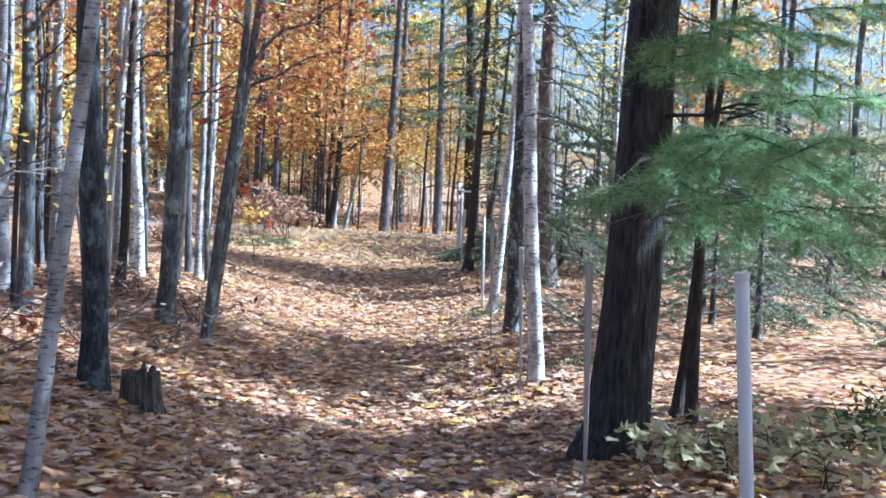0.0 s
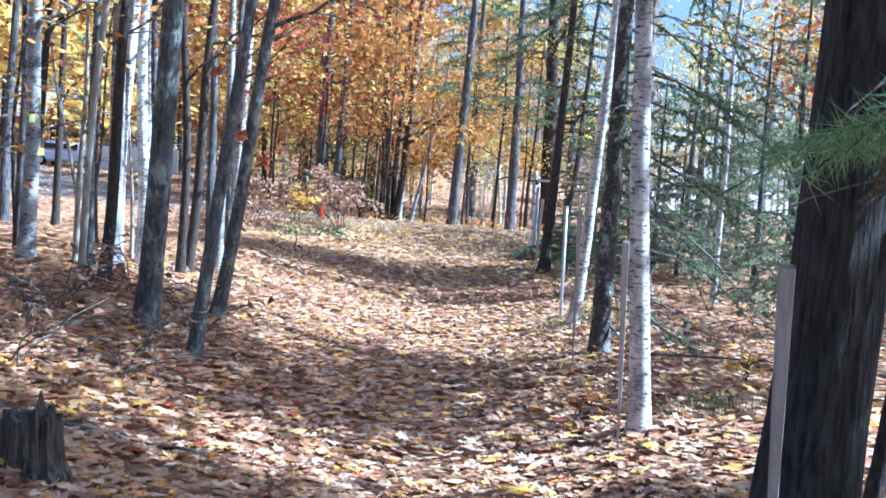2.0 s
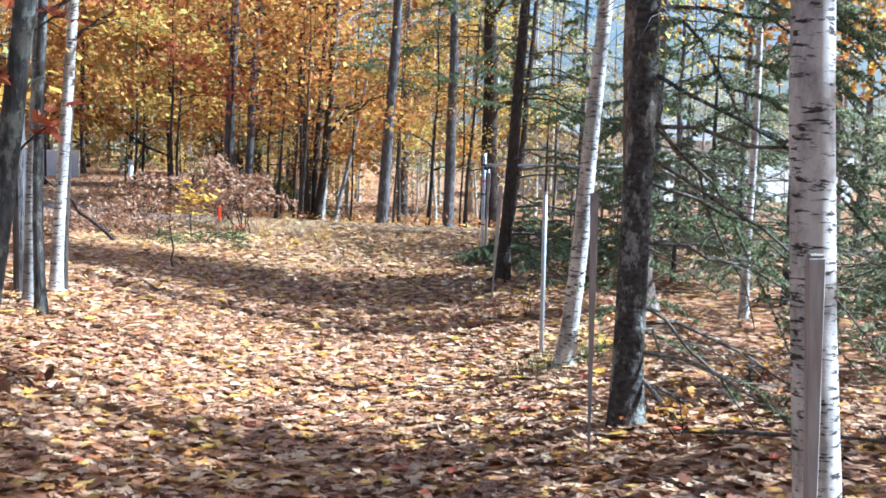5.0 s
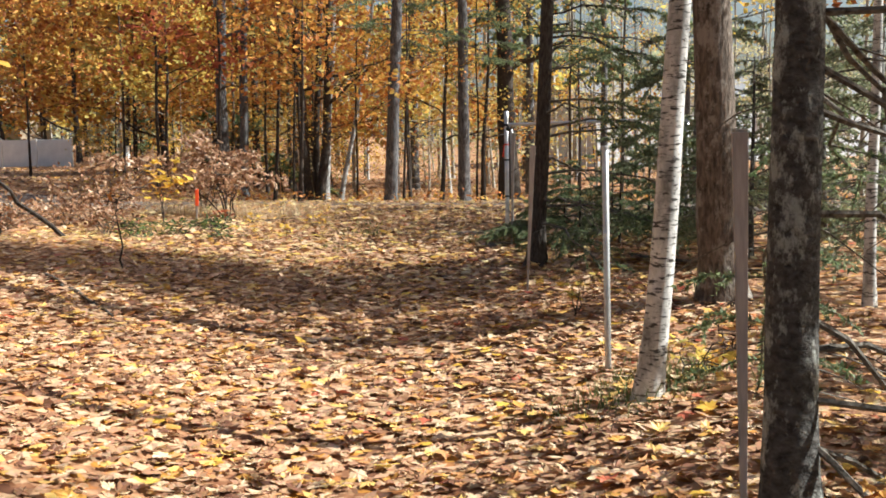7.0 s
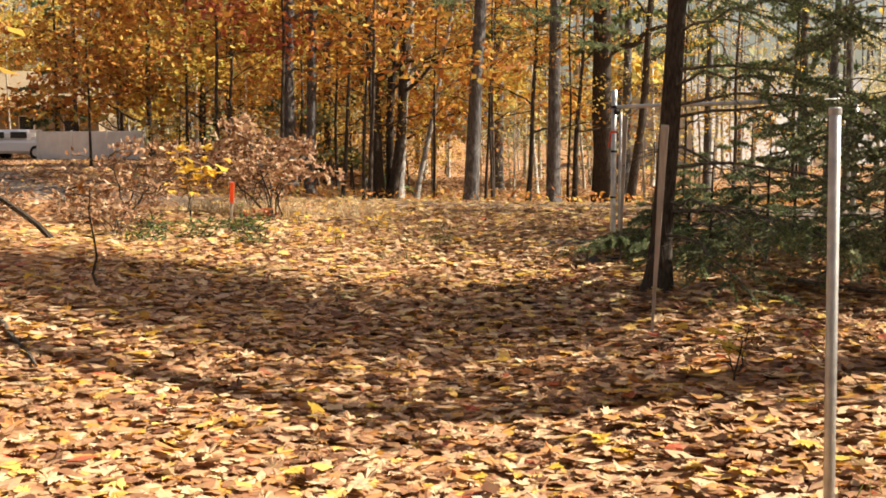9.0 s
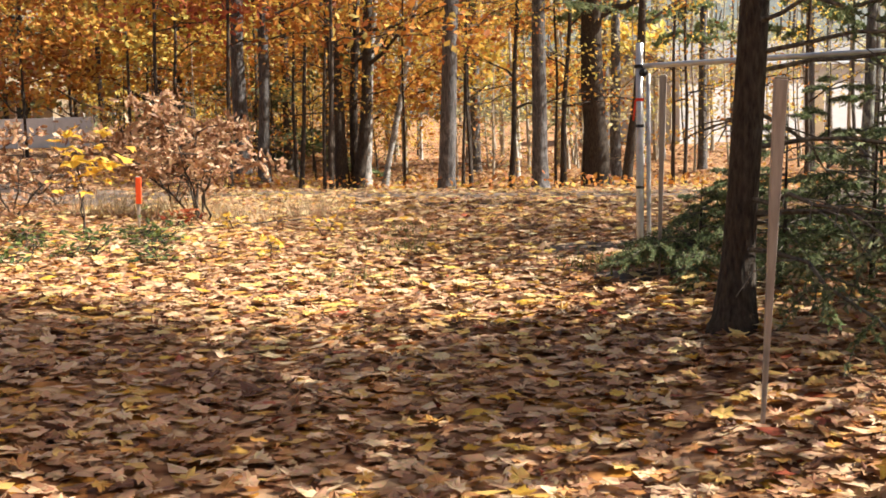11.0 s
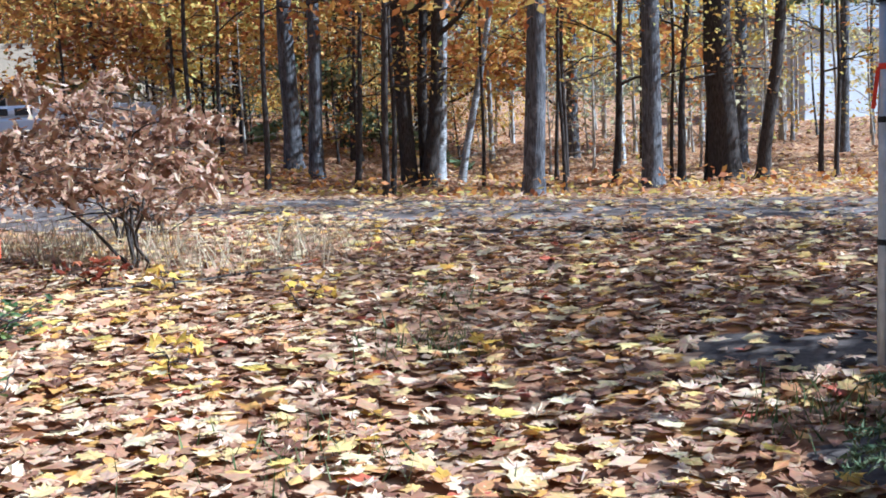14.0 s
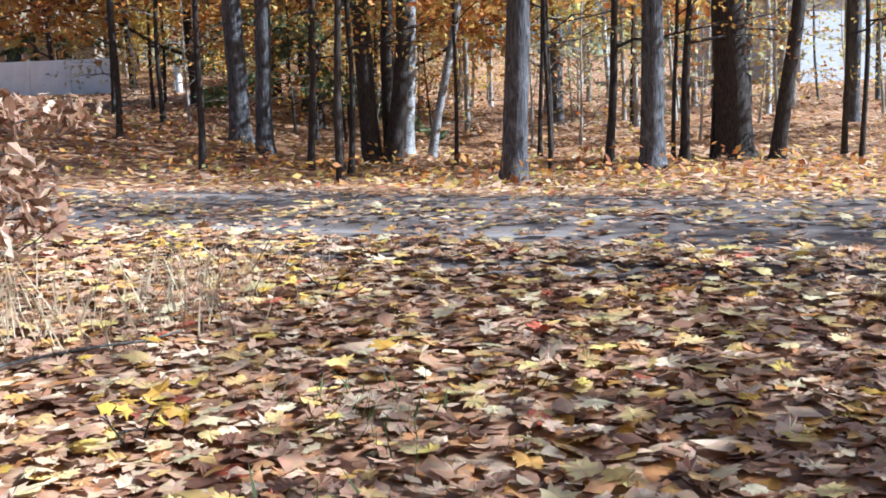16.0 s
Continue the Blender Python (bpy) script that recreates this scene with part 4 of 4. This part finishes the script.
# ---- stakes and the pipe frame ----
def rod(radius, z0, z1, sides=14, cap=0.004):
    z = np.array([z0, z0 + cap, z1 - cap, z1])
    v, f = tube(np.stack([np.zeros(4), np.zeros(4), z], -1), np.array([radius, radius, radius, radius * 0.8]), sides)
    return v, f


def conduit(name, label, x, y, height, radius, lean, mat, group="", ring=None):
    e = thing(name, x, y, label, "post", group)
    e.matrix_world = e.matrix_world @ Matrix.Rotation(lean[0], 4, "Y") @ Matrix.Rotation(-lean[1], 4, "X")
    v, f = rod(radius, -0.15, height)
    piece("tube", v, f, mat, e, smooth=True)
    v, f = rod(radius * 1.12, height - 0.02, height + 0.006)
    piece("cap", v, f, mat, e)
    if ring:
        v, f = rod(radius * 1.3, ring, ring + 0.03)
        piece("ring", v, f, M_RUBBER, e, "black plastic ring")
    return e


def stake(label, x, y, height, wide, lean, turn, mat, group="", paint=None):
    """A sawn wooden stake, pointed below and chamfered at its top."""
    e = thing("stake", x, y, label, "stake", group, turn=turn)
    e.matrix_world = pose(x, y, at(x, y)) @ Matrix.Rotation(lean[0], 4, "Y") @ Matrix.Rotation(-lean[1], 4, "X") @ Matrix.Rotation(radians(turn), 4, "Z")
    bm = bmesh.new()
    box(bm, wide, wide * 0.62, height + 0.2, (0, 0, height / 2 - 0.1), 0.003)
    for vert in bm.verts:
        vert.co.x += 0.004 * math.sin(vert.co.z * 5 + x)
        if vert.co.z < -0.19:
            vert.co.x *= 0.2
            vert.co.y *= 0.2
    part("shaft", bm, mat, e)
    bm = bmesh.new()
    box(bm, wide * 0.9, wide * 0.56, 0.012, (0.004 * math.sin(height * 5 + x), 0, height + 0.004), 0.004)
    part("cut_top", bm, M_BARK_PALE, e, "pale sawn end grain")
    if paint:
        bm = bmesh.new()
        box(bm, wide * 1.06, wide * 0.7, paint[0], (0.003, 0, height - paint[0] / 2 + 0.003), 0.002)
        part("painted_top", bm, paint[1], e, "bright orange painted top")
    return e


conduit("pipe_post", "thick white plastic pipe standing beside the trail", 0.395, 4.81, 1.27, 0.0245, (-0.07, 0.0), M_PVC)
stake("tall weathered grey wooden stake in front of a pine", -0.57, 7.5, 1.36, 0.05, (-0.02, 0.0), 15, M_STAKE, "stakes along the trail")
stake("thin weathered grey wooden stake beside a birch", -1.71, 11.2, 1.38, 0.046, (-0.03, 0.0), 20, M_STAKE, "stakes along the trail")
stake("weathered grey wooden stake beside a spruce", -2.8, 14.68, 1.5, 0.05, (-0.015, 0.0), 10, M_STAKE, "stakes along the trail")
conduit("pipe_post", "thin shiny galvanised pipe standing beside a birch", -3.74, 18.15, 1.42, 0.021, (-0.012, 0.0), M_METAL, "")
stake("leaning pale wooden stake before a dark spruce", -4.965, 21.42, 1.37, 0.052, (0.04, 0.02), 18, M_STAKE, "stakes along the trail")
stake("straight pale wooden stake beside the pipe frame", -5.87, 24.75, 1.37, 0.05, (0.02, 0.0), 16, M_STAKE, "stakes along the trail")
stake("short wooden survey stake with an orange painted top", -10.72, 25.76, 0.52, 0.045, (0.03, 0.0), 25, M_STAKE, "", (0.24, M_ORANGEPAINT))


def pipe_frame():
    e = thing("pipe_gate", -6.19, 25.9, "galvanised pipe frame with a crossbar and red tape", "frame", turn=-14)
    v, f = rod(0.03, -0.15, 1.62)
    piece("upright", v, f, M_METAL, e, smooth=True)
    v, f = rod(0.018, -0.15, 1.38)
    piece("upright", v + np.array([0.06, 0.03, 0]), f, M_METAL, e, smooth=True)
    q = np.array([[0.02, 0, 1.44], [0.8, 0.01, 1.45], [1.7, 0.0, 1.46], [2.5, 0.01, 1.46]])
    v, f = tube(q, [0.021] * 4, 12)
    piece("crossbar", v, f, M_METAL, e, smooth=True)
    v, f = rod(0.028, -0.15, 1.5)
    piece("upright", v + np.array([2.46, 0.01, 0]), f, M_METAL, e, smooth=True)
    for z, r in ((1.44, 0.042), (0.98, 0.034), (0.5, 0.034)):
        v, f = rod(r, z - 0.014, z + 0.014, 10, 0.008)
        piece("clamp", v, f, M_RUBBER, e, "black clamp")
    bm = bmesh.new()
    bmesh.ops.create_uvsphere(bm, u_segments=10, v_segments=7, radius=0.036, matrix=Matrix.Translation((0.05, -0.04, 1.39)))
    part("knob", bm, M_RUBBER, e, "round black knob")
    v, f = rod(0.033, 1.17, 1.2, 12, 0.01)
    piece("tape", v, f, M_TAPE, e, "red tape wrapped round")
    bm = bmesh.new()
    box(bm, 0.016, 0.004, 0.16, (-0.036, -0.02, 1.1), 0.001, Matrix.Rotation(0.12, 4, "Y"))
    part("tape_end", bm, M_TAPE, e, "loose red tape end")


pipe_frame()


# ---- stump, fallen wood ----
def stump(x, y, r, h):
    g = np.random.default_rng(3)
    e = thing("tree_stump", x, y, "rotten jagged grey-brown stump in leaves", "stump")
    n, sides = 9, 30
    prof = [(-0.1, 1.3), (0.0, 1.25), (0.04, 1.1), (0.1, 1.0), (0.17, 0.96), (0.24, 0.94), (1.0, 0.9), (1.0, 0.62), (0.72, 0.3)]
    a = np.arange(sides) * 2 * np.pi / sides
    jag = h * (1 + 0.1 * g.normal(size=sides))
    fur = 1 + 0.07 * g.normal(size=sides)
    V = []
    for zi, (z, k) in enumerate(prof):
        zz = np.full(sides, z) if zi < 6 else jag * z
        V.append(np.stack([np.cos(a) * r * k * fur, np.sin(a) * r * k * fur, zz], -1))
    V = np.concatenate(V)
    F = [(i * sides + j, i * sides + (j + 1) % sides, (i + 1) * sides + (j + 1) % sides, (i + 1) * sides + j) for i in range(n - 1) for j in range(sides)]
    F.append(tuple((n - 1) * sides + j for j in range(sides)))
    piece("wood", V, F, M_STUMP, e)


stump(-3.85, 8.05, 0.14, 0.27)


def fallen(label, a, b, r, seed, lift=0.02, mat=None, arch=0.0):
    g = np.random.default_rng(seed)
    s = np.linspace(0, 1, 9)
    x, y = a[0] + (b[0] - a[0]) * s, a[1] + (b[1] - a[1]) * s
    P = np.stack([x + g.normal(size=9) * 0.03, y + g.normal(size=9) * 0.03, land(x, y) + lift + arch * s], -1)
    ob = piece("fallen_branch", *tube(P, r * (1 - 0.6 * s), 7, 0.04, seed=seed), mat or M_TWIG)
    tagged(ob, label, "branch")


fallen("thin dead branch lying on the leafy bank", (-8.9, 19.6), (-7.6, 18.6), 0.022, 1, 0.02)
fallen("dark dead stem leaning up from the bank", (-10.8, 22.7), (-12.0, 22.3), 0.032, 2, 0.0, M_BARK_DARK, 1.1)
fallen("grey dead branch lying among bank leaves", (-4.9, 8.3), (-3.7, 9.6), 0.022, 3, 0.03)
fallen("thin twig lying beside the trail", (-3.2, 12.5), (-2.4, 13.4), 0.01, 4, 0.02)
fallen("grey branch lying under the spruce", (-4.2, 23.2), (-2.6, 22.2), 0.018, 5, 0.05)
fallen("thin grey branch lying under a spruce", (-2.3, 14.8), (-0.6, 14.4), 0.015, 6, 0.06)
fallen("thin pale branch on the leaf litter", (-10.6, 26.3), (-9.8, 27.6), 0.012, 7, 0.04)


# ---- small plants ----
def bushlet(name, label, category, x, y, stems, height, reach, leaf_mat, per_stem, size, seed, shape=OAKY, stem_mat=None, group="", tilt=0.7, stem_r=0.006, from_height=0.3, rise=(0.7, 1.3), droop=0.2):
    """A low plant: a few thin stems from one root with leaves along them."""
    g = np.random.default_rng(seed)
    e = thing(name, x, y, label, category, group)
    spots = []
    for i in range(stems):
        q, r = bough(np.zeros(3) + np.array([g.normal() * 0.03, g.normal() * 0.03, -0.03]), g.uniform(0, 6.28), g.uniform(*rise), height * g.uniform(0.7, 1.15), stem_r, g, droop, 8, 0.04)
        bits = [tube(q, r, 5, seed=i)]
        for k in range(3, 8):
            t, rt = bough(q[k], g.uniform(0, 6.28), g.uniform(0, 0.6), reach * g.uniform(0.4, 1), stem_r * 0.5, g, 0.2, 5, 0.05)
            bits.append(tube(t, rt, 4, seed=k))
            spots += [t[2], t[3], t[4]]
        v, f = joined(bits)
        piece("stem", v, f, stem_mat or M_BARK_DARK, e)
    spots = np.array([p for p in spots if p[2] > height * from_height] or spots)
    pl = clusters(spots[g.integers(0, len(spots), stems * per_stem)], 1, size * 0.6, g)
    pl[:, 2] = np.maximum(pl[:, 2], 0.03)
    v, f = scatter(shape, pl, size, tilt, 0.3, g)
    piece("foliage", v, f, leaf_mat, e)
    return e


# oak sapling with hanging brown leaves, and what grows round the survey stake
bushlet("oak_sapling", "oak sapling with curled hanging brown leaves", "sapling", -10.95, 27.25, 6, 1.5, 0.75, M_OAK, 120, 0.145, 301, OAKLEAF, None, "", 1.35, 0.012, 0.35, (0.8, 1.35))
bushlet("oak_sapling", "small oak sapling with dry brown leaves", "sapling", -11.9, 28.2, 4, 1.6, 0.8, M_OAK, 120, 0.145, 302, OAKLEAF, None, "", 1.3, 0.01, 0.35, (0.8, 1.35))
bushlet("oak_sapling", "low oak sapling with orange-brown leaves", "sapling", -12.6, 26.4, 4, 1.3, 0.7, M_OAK, 80, 0.12, 303, OAKY, None, "", 1.2, 0.01)
bushlet("maple_seedling", "maple seedling with a few bright yellow leaves", "seedling", -11.0, 25.4, 2, 1.0, 0.34, M_YELLOW, 20, 0.2, 304, MAPLE, None, "", 0.5, 0.008, 0.5, (1.2, 1.5))
bushlet("maple_seedling", "thin maple seedling with small dry leaves", "seedling", -8.78, 20.65, 1, 1.35, 0.25, M_ORANGE, 9, 0.1, 305, OAKY, None, "", 0.9, 0.009, 0.5, (1.35, 1.5))
for i, (x, y) in enumerate([(-10.3, 23.6), (-9.5, 24.2), (-10.4, 25.3), (-9.9, 24.7), (-10.0, 25.0), (-10.9, 24.4), (-11.3, 24.9), (-10.1, 24.1), (-10.7, 24.9)]):
    bushlet("green_plant", "low dark green plant at the trail edge", "plant", x, y, 5, 0.3, 0.2, M_GREEN, 11, 0.085, 310 + i, OAKY, None, "green plants by the stake", 0.6, 0.004, 0.1, (0.3, 1.2))
bushlet("maple_seedling", "small maple seedling with salmon red leaves", "seedling", -10.7, 26.6, 3, 0.3, 0.14, M_RED, 5, 0.13, 309, LOBED, None, "", 0.5, 0.004, 0.3, (0.8, 1.4))
for i, (x, y) in enumerate([(-9.2, 26.4), (-10.2, 26.6), (-9.0, 25.0), (-10.9, 28.9), (-9.6, 28.5)]):
    bushlet("maple_seedling", "tiny maple seedling with yellow leaves", "seedling", x, y, 2, 0.25, 0.1, M_YELLOW, 6, 0.1, 320 + i, MAPLE, None, "yellow seedlings", 0.5, 0.003, 0.3, (0.8, 1.4))
for i, (x, y) in enumerate([(-11.2, 24.2), (-12.3, 25.0), (-11.6, 22.5), (-13.5, 27.0), (-12.0, 28.8), (-13.8, 28.6), (-12.2, 23.2)]):
    bushlet("brush", "dry twiggy brush with reddish brown leaves", "bush", x, y, 7, 0.6, 0.4, M_OAK, 45, 0.11, 330 + i, OAKY, M_TWIG, "dry brush by the road", 1.1, 0.006, 0.2, (0.5, 1.3))
for i, (x, y) in enumerate([(-5.2, 9.5), (-5.9, 10.6), (-4.95, 10.3), (-6.3, 11.4), (-5.6, 12.3), (-4.75, 7.2), (-5.5, 8.4), (-6.6, 12.9)]):
    bushlet("brush", "twiggy brush with a few dry brown leaves on the bank", "bush", x, y, 6, 0.7, 0.45, M_RED if i == 5 else M_OAK, 8, 0.11, 420 + i, LOBED if i == 5 else OAKY, M_TWIG, "twiggy brush on the bank", 0.9, 0.006, 0.2, (0.4, 1.3))
# pale broad leaves round the foot of the big pine
for i, (x, y) in enumerate([(-0.1, 7.7), (0.25, 7.4), (0.55, 7.9), (0.1, 8.2), (0.9, 8.3), (0.75, 7.2), (1.2, 7.7), (0.4, 8.7), (1.35, 8.9), (-0.15, 8.2)]):
    bushlet("vine_plant", "low plant with broad pale yellow-green leaves", "plant", x, y, 4, 0.38, 0.16, (M_PALE, M_GREEN, M_YELLOW)[(i * 2) % 3 if i % 3 == 0 else 0], 7, 0.14, 340 + i, MAPLE, None, "pale plants by the pine", 0.6, 0.004, 0.3, (0.6, 1.4))
for i, (x, y) in enumerate([(1.0, 8.9), (1.6, 8.2), (1.5, 10.2), (2.2, 9.4)]):
    bushlet("green_plant", "leafy green weed with narrow leaves", "plant", x, y, 4, 0.6, 0.2, M_GREEN, 26, 0.08, 360 + i, OAKY, None, "green weeds by the pipe", 0.8, 0.004, 0.1, (0.9, 1.4))
# fir boughs close to the ground round the pipe frame
for i, (x, y, h) in enumerate([(-5.62, 24.95, 0.55), (-5.3, 25.2, 0.8), (-5.05, 24.9, 1.1), (-4.5, 24.4, 1.2), (-4.8, 25.9, 1.4), (-4.0, 25.2, 1.7), (-4.4, 26.6, 2.4)]):
    needled("young_fir", "low dark green young fir beside the pipe frame", x, y, 0.018, h, (0.02, 0), 0.05, 0.95, 20, 6, 370 + i, M_NEEDLE, 0.0, M_BARK_DARK, "young firs by the frame", needle=0.026, per=90, droop=0.2, twigs=9, width=0.005, bare_to=0.05, rise=(0.0, 0.35))
for i, (x, y) in enumerate([(-2.3, 14.9), (-3.2, 17.6), (-2.2, 12.2), (-1.1, 13.5), (-3.0, 18.3), (-4.3, 20.2), (-1.9, 16.2)]):
    bushlet("maple_seedling", "maple seedling with gold and orange leaves", "seedling", x, y, 3, 0.35, 0.15, M_GOLD if i % 2 else M_ORANGE, 8, 0.1, 380 + i, MAPLE, None, "seedlings along the trail", 0.6, 0.004, 0.3, (0.8, 1.4))


def fern(x, y, fronds, length, seed):
    g = np.random.default_rng(seed)
    e = thing("fern", x, y, "pale green fern with arching fronds", "fern", "ferns by the pipe")
    for i in range(fronds):
        az = i * 6.28 / fronds + g.uniform(-0.3, 0.3)
        q, r = bough(np.array([0.0, 0.0, -0.02]), az, g.uniform(0.9, 1.25), length * g.uniform(0.8, 1.1), 0.004, g, 0.45, 9, 0.015)
        V, F = [np.asarray(v) for v in tube(q, r, 4)[0]], list(tube(q, r, 4)[1])
        for k in np.linspace(1.2, 7.8, 15):
            c = np.array([np.interp(k, np.arange(9), q[:, m]) for m in range(3)])
            w = length * 0.2 * math.sin(math.pi * min(1, (8.6 - k) / 8)) + 0.015
            for side in (-1, 1):
                d = np.array([math.cos(az + side * 1.25), math.sin(az + side * 1.25), -0.1]) * w
                a = np.array([math.cos(az), math.sin(az), 0.25]) * 0.018
                o = len(V)
                V += [c - a, c + d * 0.5 - a * 0.9, c + d + a * 0.4, c + d * 0.5 + a]
                F += [(o, o + 1, o + 2), (o, o + 2, o + 3)]
        piece("frond", np.array(V), F, M_GREEN, e)


fern(1.0, 9.1, 6, 0.6, 1)
fern(1.25, 8.3, 5, 0.5, 2)
fern(1.7, 9.6, 6, 0.55, 3)


def grass(x, y, n, spread, seed, mat=M_GRASS, label="thin green grass between fallen leaves", tall=0.14):
    g = np.random.default_rng(seed)
    px, py = x + g.normal(size=n) * spread, y + g.normal(size=n) * spread
    b = np.stack([px, py, land(px, py)], -1)
    d = np.stack([g.normal(size=n) * 0.4, g.normal(size=n) * 0.4, np.ones(n)], -1) * g.uniform(0.05, tall, n)[:, None]
    w = np.stack([g.normal(size=n), g.normal(size=n), np.zeros(n)], -1) * 0.003
    V = np.stack([b - w, b + w, b + d], 1).reshape(-1, 3)
    tagged(piece("grass_tuft", V, np.arange(len(V)).reshape(-1, 3), mat), label, "grass", kind="stuff")


for i, (x, y, n) in enumerate([(-3.3, 17.75, 500), (-8.2, 26.0, 160), (-6.3, 25.3, 240), (-8.6, 27.0, 120), (-1.2, 12.4, 400), (1.5, 9.5, 600), (-8.0, 24.4, 120), (-3.6, 17.3, 300)]):
    grass(x, y, n, 0.22, 400 + i)


for i, (x, y, n) in enumerate([(-10.6, 27.4, 260), (-11.3, 27.7, 300), (-10.0, 27.9, 160), (-11.9, 27.2, 300), (-10.3, 28.6, 180), (-12.6, 28.0, 260)]):
    grass(x, y, n, 0.3, 440 + i, M_STRAW, "dry straw-coloured grass at the road edge", 0.34)


# ---- houses, fence and car past the road ----
def fence(x0, y0, x1, y1, panels):
    e = thing("fence", (x0 + x1) / 2, (y0 + y1) / 2, "long white panel fence with posts beyond the road", "fence")
    L = math.hypot(x1 - x0, y1 - y0) / panels
    a = math.atan2(y1 - y0, x1 - x0)
    e.matrix_world = pose((x0 + x1) / 2, (y0 + y1) / 2, at((x0 + x1) / 2, (y0 + y1) / 2), 0, 0, math.degrees(a))
    first = {}
    for i in range(panels + 1):
        px = -L * panels / 2 + i * L
        for kind, sx, sy, sz, cx in (("post", 0.1, 0.1, 1.45, px), ("panel", L - 0.12, 0.03, 1.25, px + L / 2)):
            if kind == "panel" and i == panels:
                continue
            if kind not in first:
                bm = bmesh.new()
                box(bm, sx, sy, sz, (0, 0, sz / 2 + (0.05 if kind == "panel" else -0.1)), 0.01)
                first[kind] = part(kind, bm, M_FENCE, e)
                o = first[kind]
            else:
                o = new(kind, first[kind].data)
                o.parent = e
            o.location.x = cx


fence(-39.9, 57.55, -34.2, 57.6, 3)
conduit("marker_post", "short white post at the clearing edge", -31.2, 57.4, 0.95, 0.12, (0, 0), M_FENCE)


def car(x, y, turn):
    e = thing("car", x, y, "white parked car beside the fence", "car", turn=turn)
    bm = bmesh.new()
    box(bm, 4.3, 1.75, 0.62, (0, 0, 0.58), 0.12)
    box(bm, 2.3, 1.55, 0.55, (-0.2, 0, 1.12), 0.2)
    part("body", bm, M_CARPAINT, e)
    for sx in (-0.88, 0.3):
        for sy in (-0.785, 0.785):
            bm = bmesh.new()
            box(bm, 0.85, 0.02, 0.3, (sx + 0.1, sy, 1.13), 0.008)
            part("window", bm, M_GLASS, e, "dark side window")
    for sx in (-1.35, 1.35):
        for sy in (-0.82, 0.82):
            bm = bmesh.new()
            bmesh.ops.create_cone(bm, cap_ends=True, segments=20, radius1=0.32, radius2=0.32, depth=0.2, matrix=Matrix.Translation((sx, sy, 0.32)) @ Matrix.Rotation(radians(90), 4, "X"))
            w = part("wheel", bm, M_TYRE, e)
            bm = bmesh.new()
            bmesh.ops.create_cone(bm, cap_ends=True, segments=14, radius1=0.19, radius2=0.17, depth=0.02, matrix=Matrix.Translation((sx, sy * 1.13, 0.32)) @ Matrix.Rotation(radians(90), 4, "X"))
            part("rim", bm, M_METAL, w, "metal rim")


car(-41.6, 58.4, 8)


def house(x, y, turn, w, d, wall_h, roof_h, wall_mat, roof_mat, label):
    e = thing("house", x, y, label, "house", turn=turn)
    bm = bmesh.new()
    box(bm, w, d, wall_h + 0.5, (0, 0, wall_h / 2 - 0.25))
    part("wall", bm, wall_mat, e)
    o = 0.35
    V = [(-w / 2 - o, -d / 2 - o, wall_h - 0.15), (w / 2 + o, -d / 2 - o, wall_h - 0.15), (w / 2 + o, d / 2 + o, wall_h - 0.15), (-w / 2 - o, d / 2 + o, wall_h - 0.15), (-w / 2 - o, 0, wall_h + roof_h), (w / 2 + o, 0, wall_h + roof_h)]
    piece("roof", V, [(0, 1, 5, 4), (2, 3, 4, 5), (0, 4, 3), (1, 2, 5), (0, 3, 2, 1)], roof_mat, e)
    for k in (-0.3, 0.05, 0.33):
        bm = bmesh.new()
        box(bm, 1.1, 0.08, 1.2, (k * w, -d / 2 - 0.02, wall_h * 0.55), 0.02)
        win = part("window", bm, M_FENCE, e, "white window frame")
        bm = bmesh.new()
        box(bm, 0.94, 0.02, 1.04, (k * w, -d / 2 - 0.065, wall_h * 0.55))
        part("pane", bm, M_GLASS, win, "dark window pane")
    bm = bmesh.new()
    box(bm, 1.0, 0.08, 2.05, (-0.12 * w, -d / 2 - 0.02, 1.03), 0.02)
    part("door", bm, M_TAN, e)


house(-6.8, 77.5, 40, 19, 8, 3.4, 1.2, M_HOUSE, M_ROOF, "pale low house with a grey roof behind trees")
house(-60, 82, 20, 11, 8, 2.8, 2.6, M_TAN, M_TAN, "tan house with a brown roof behind the fence")
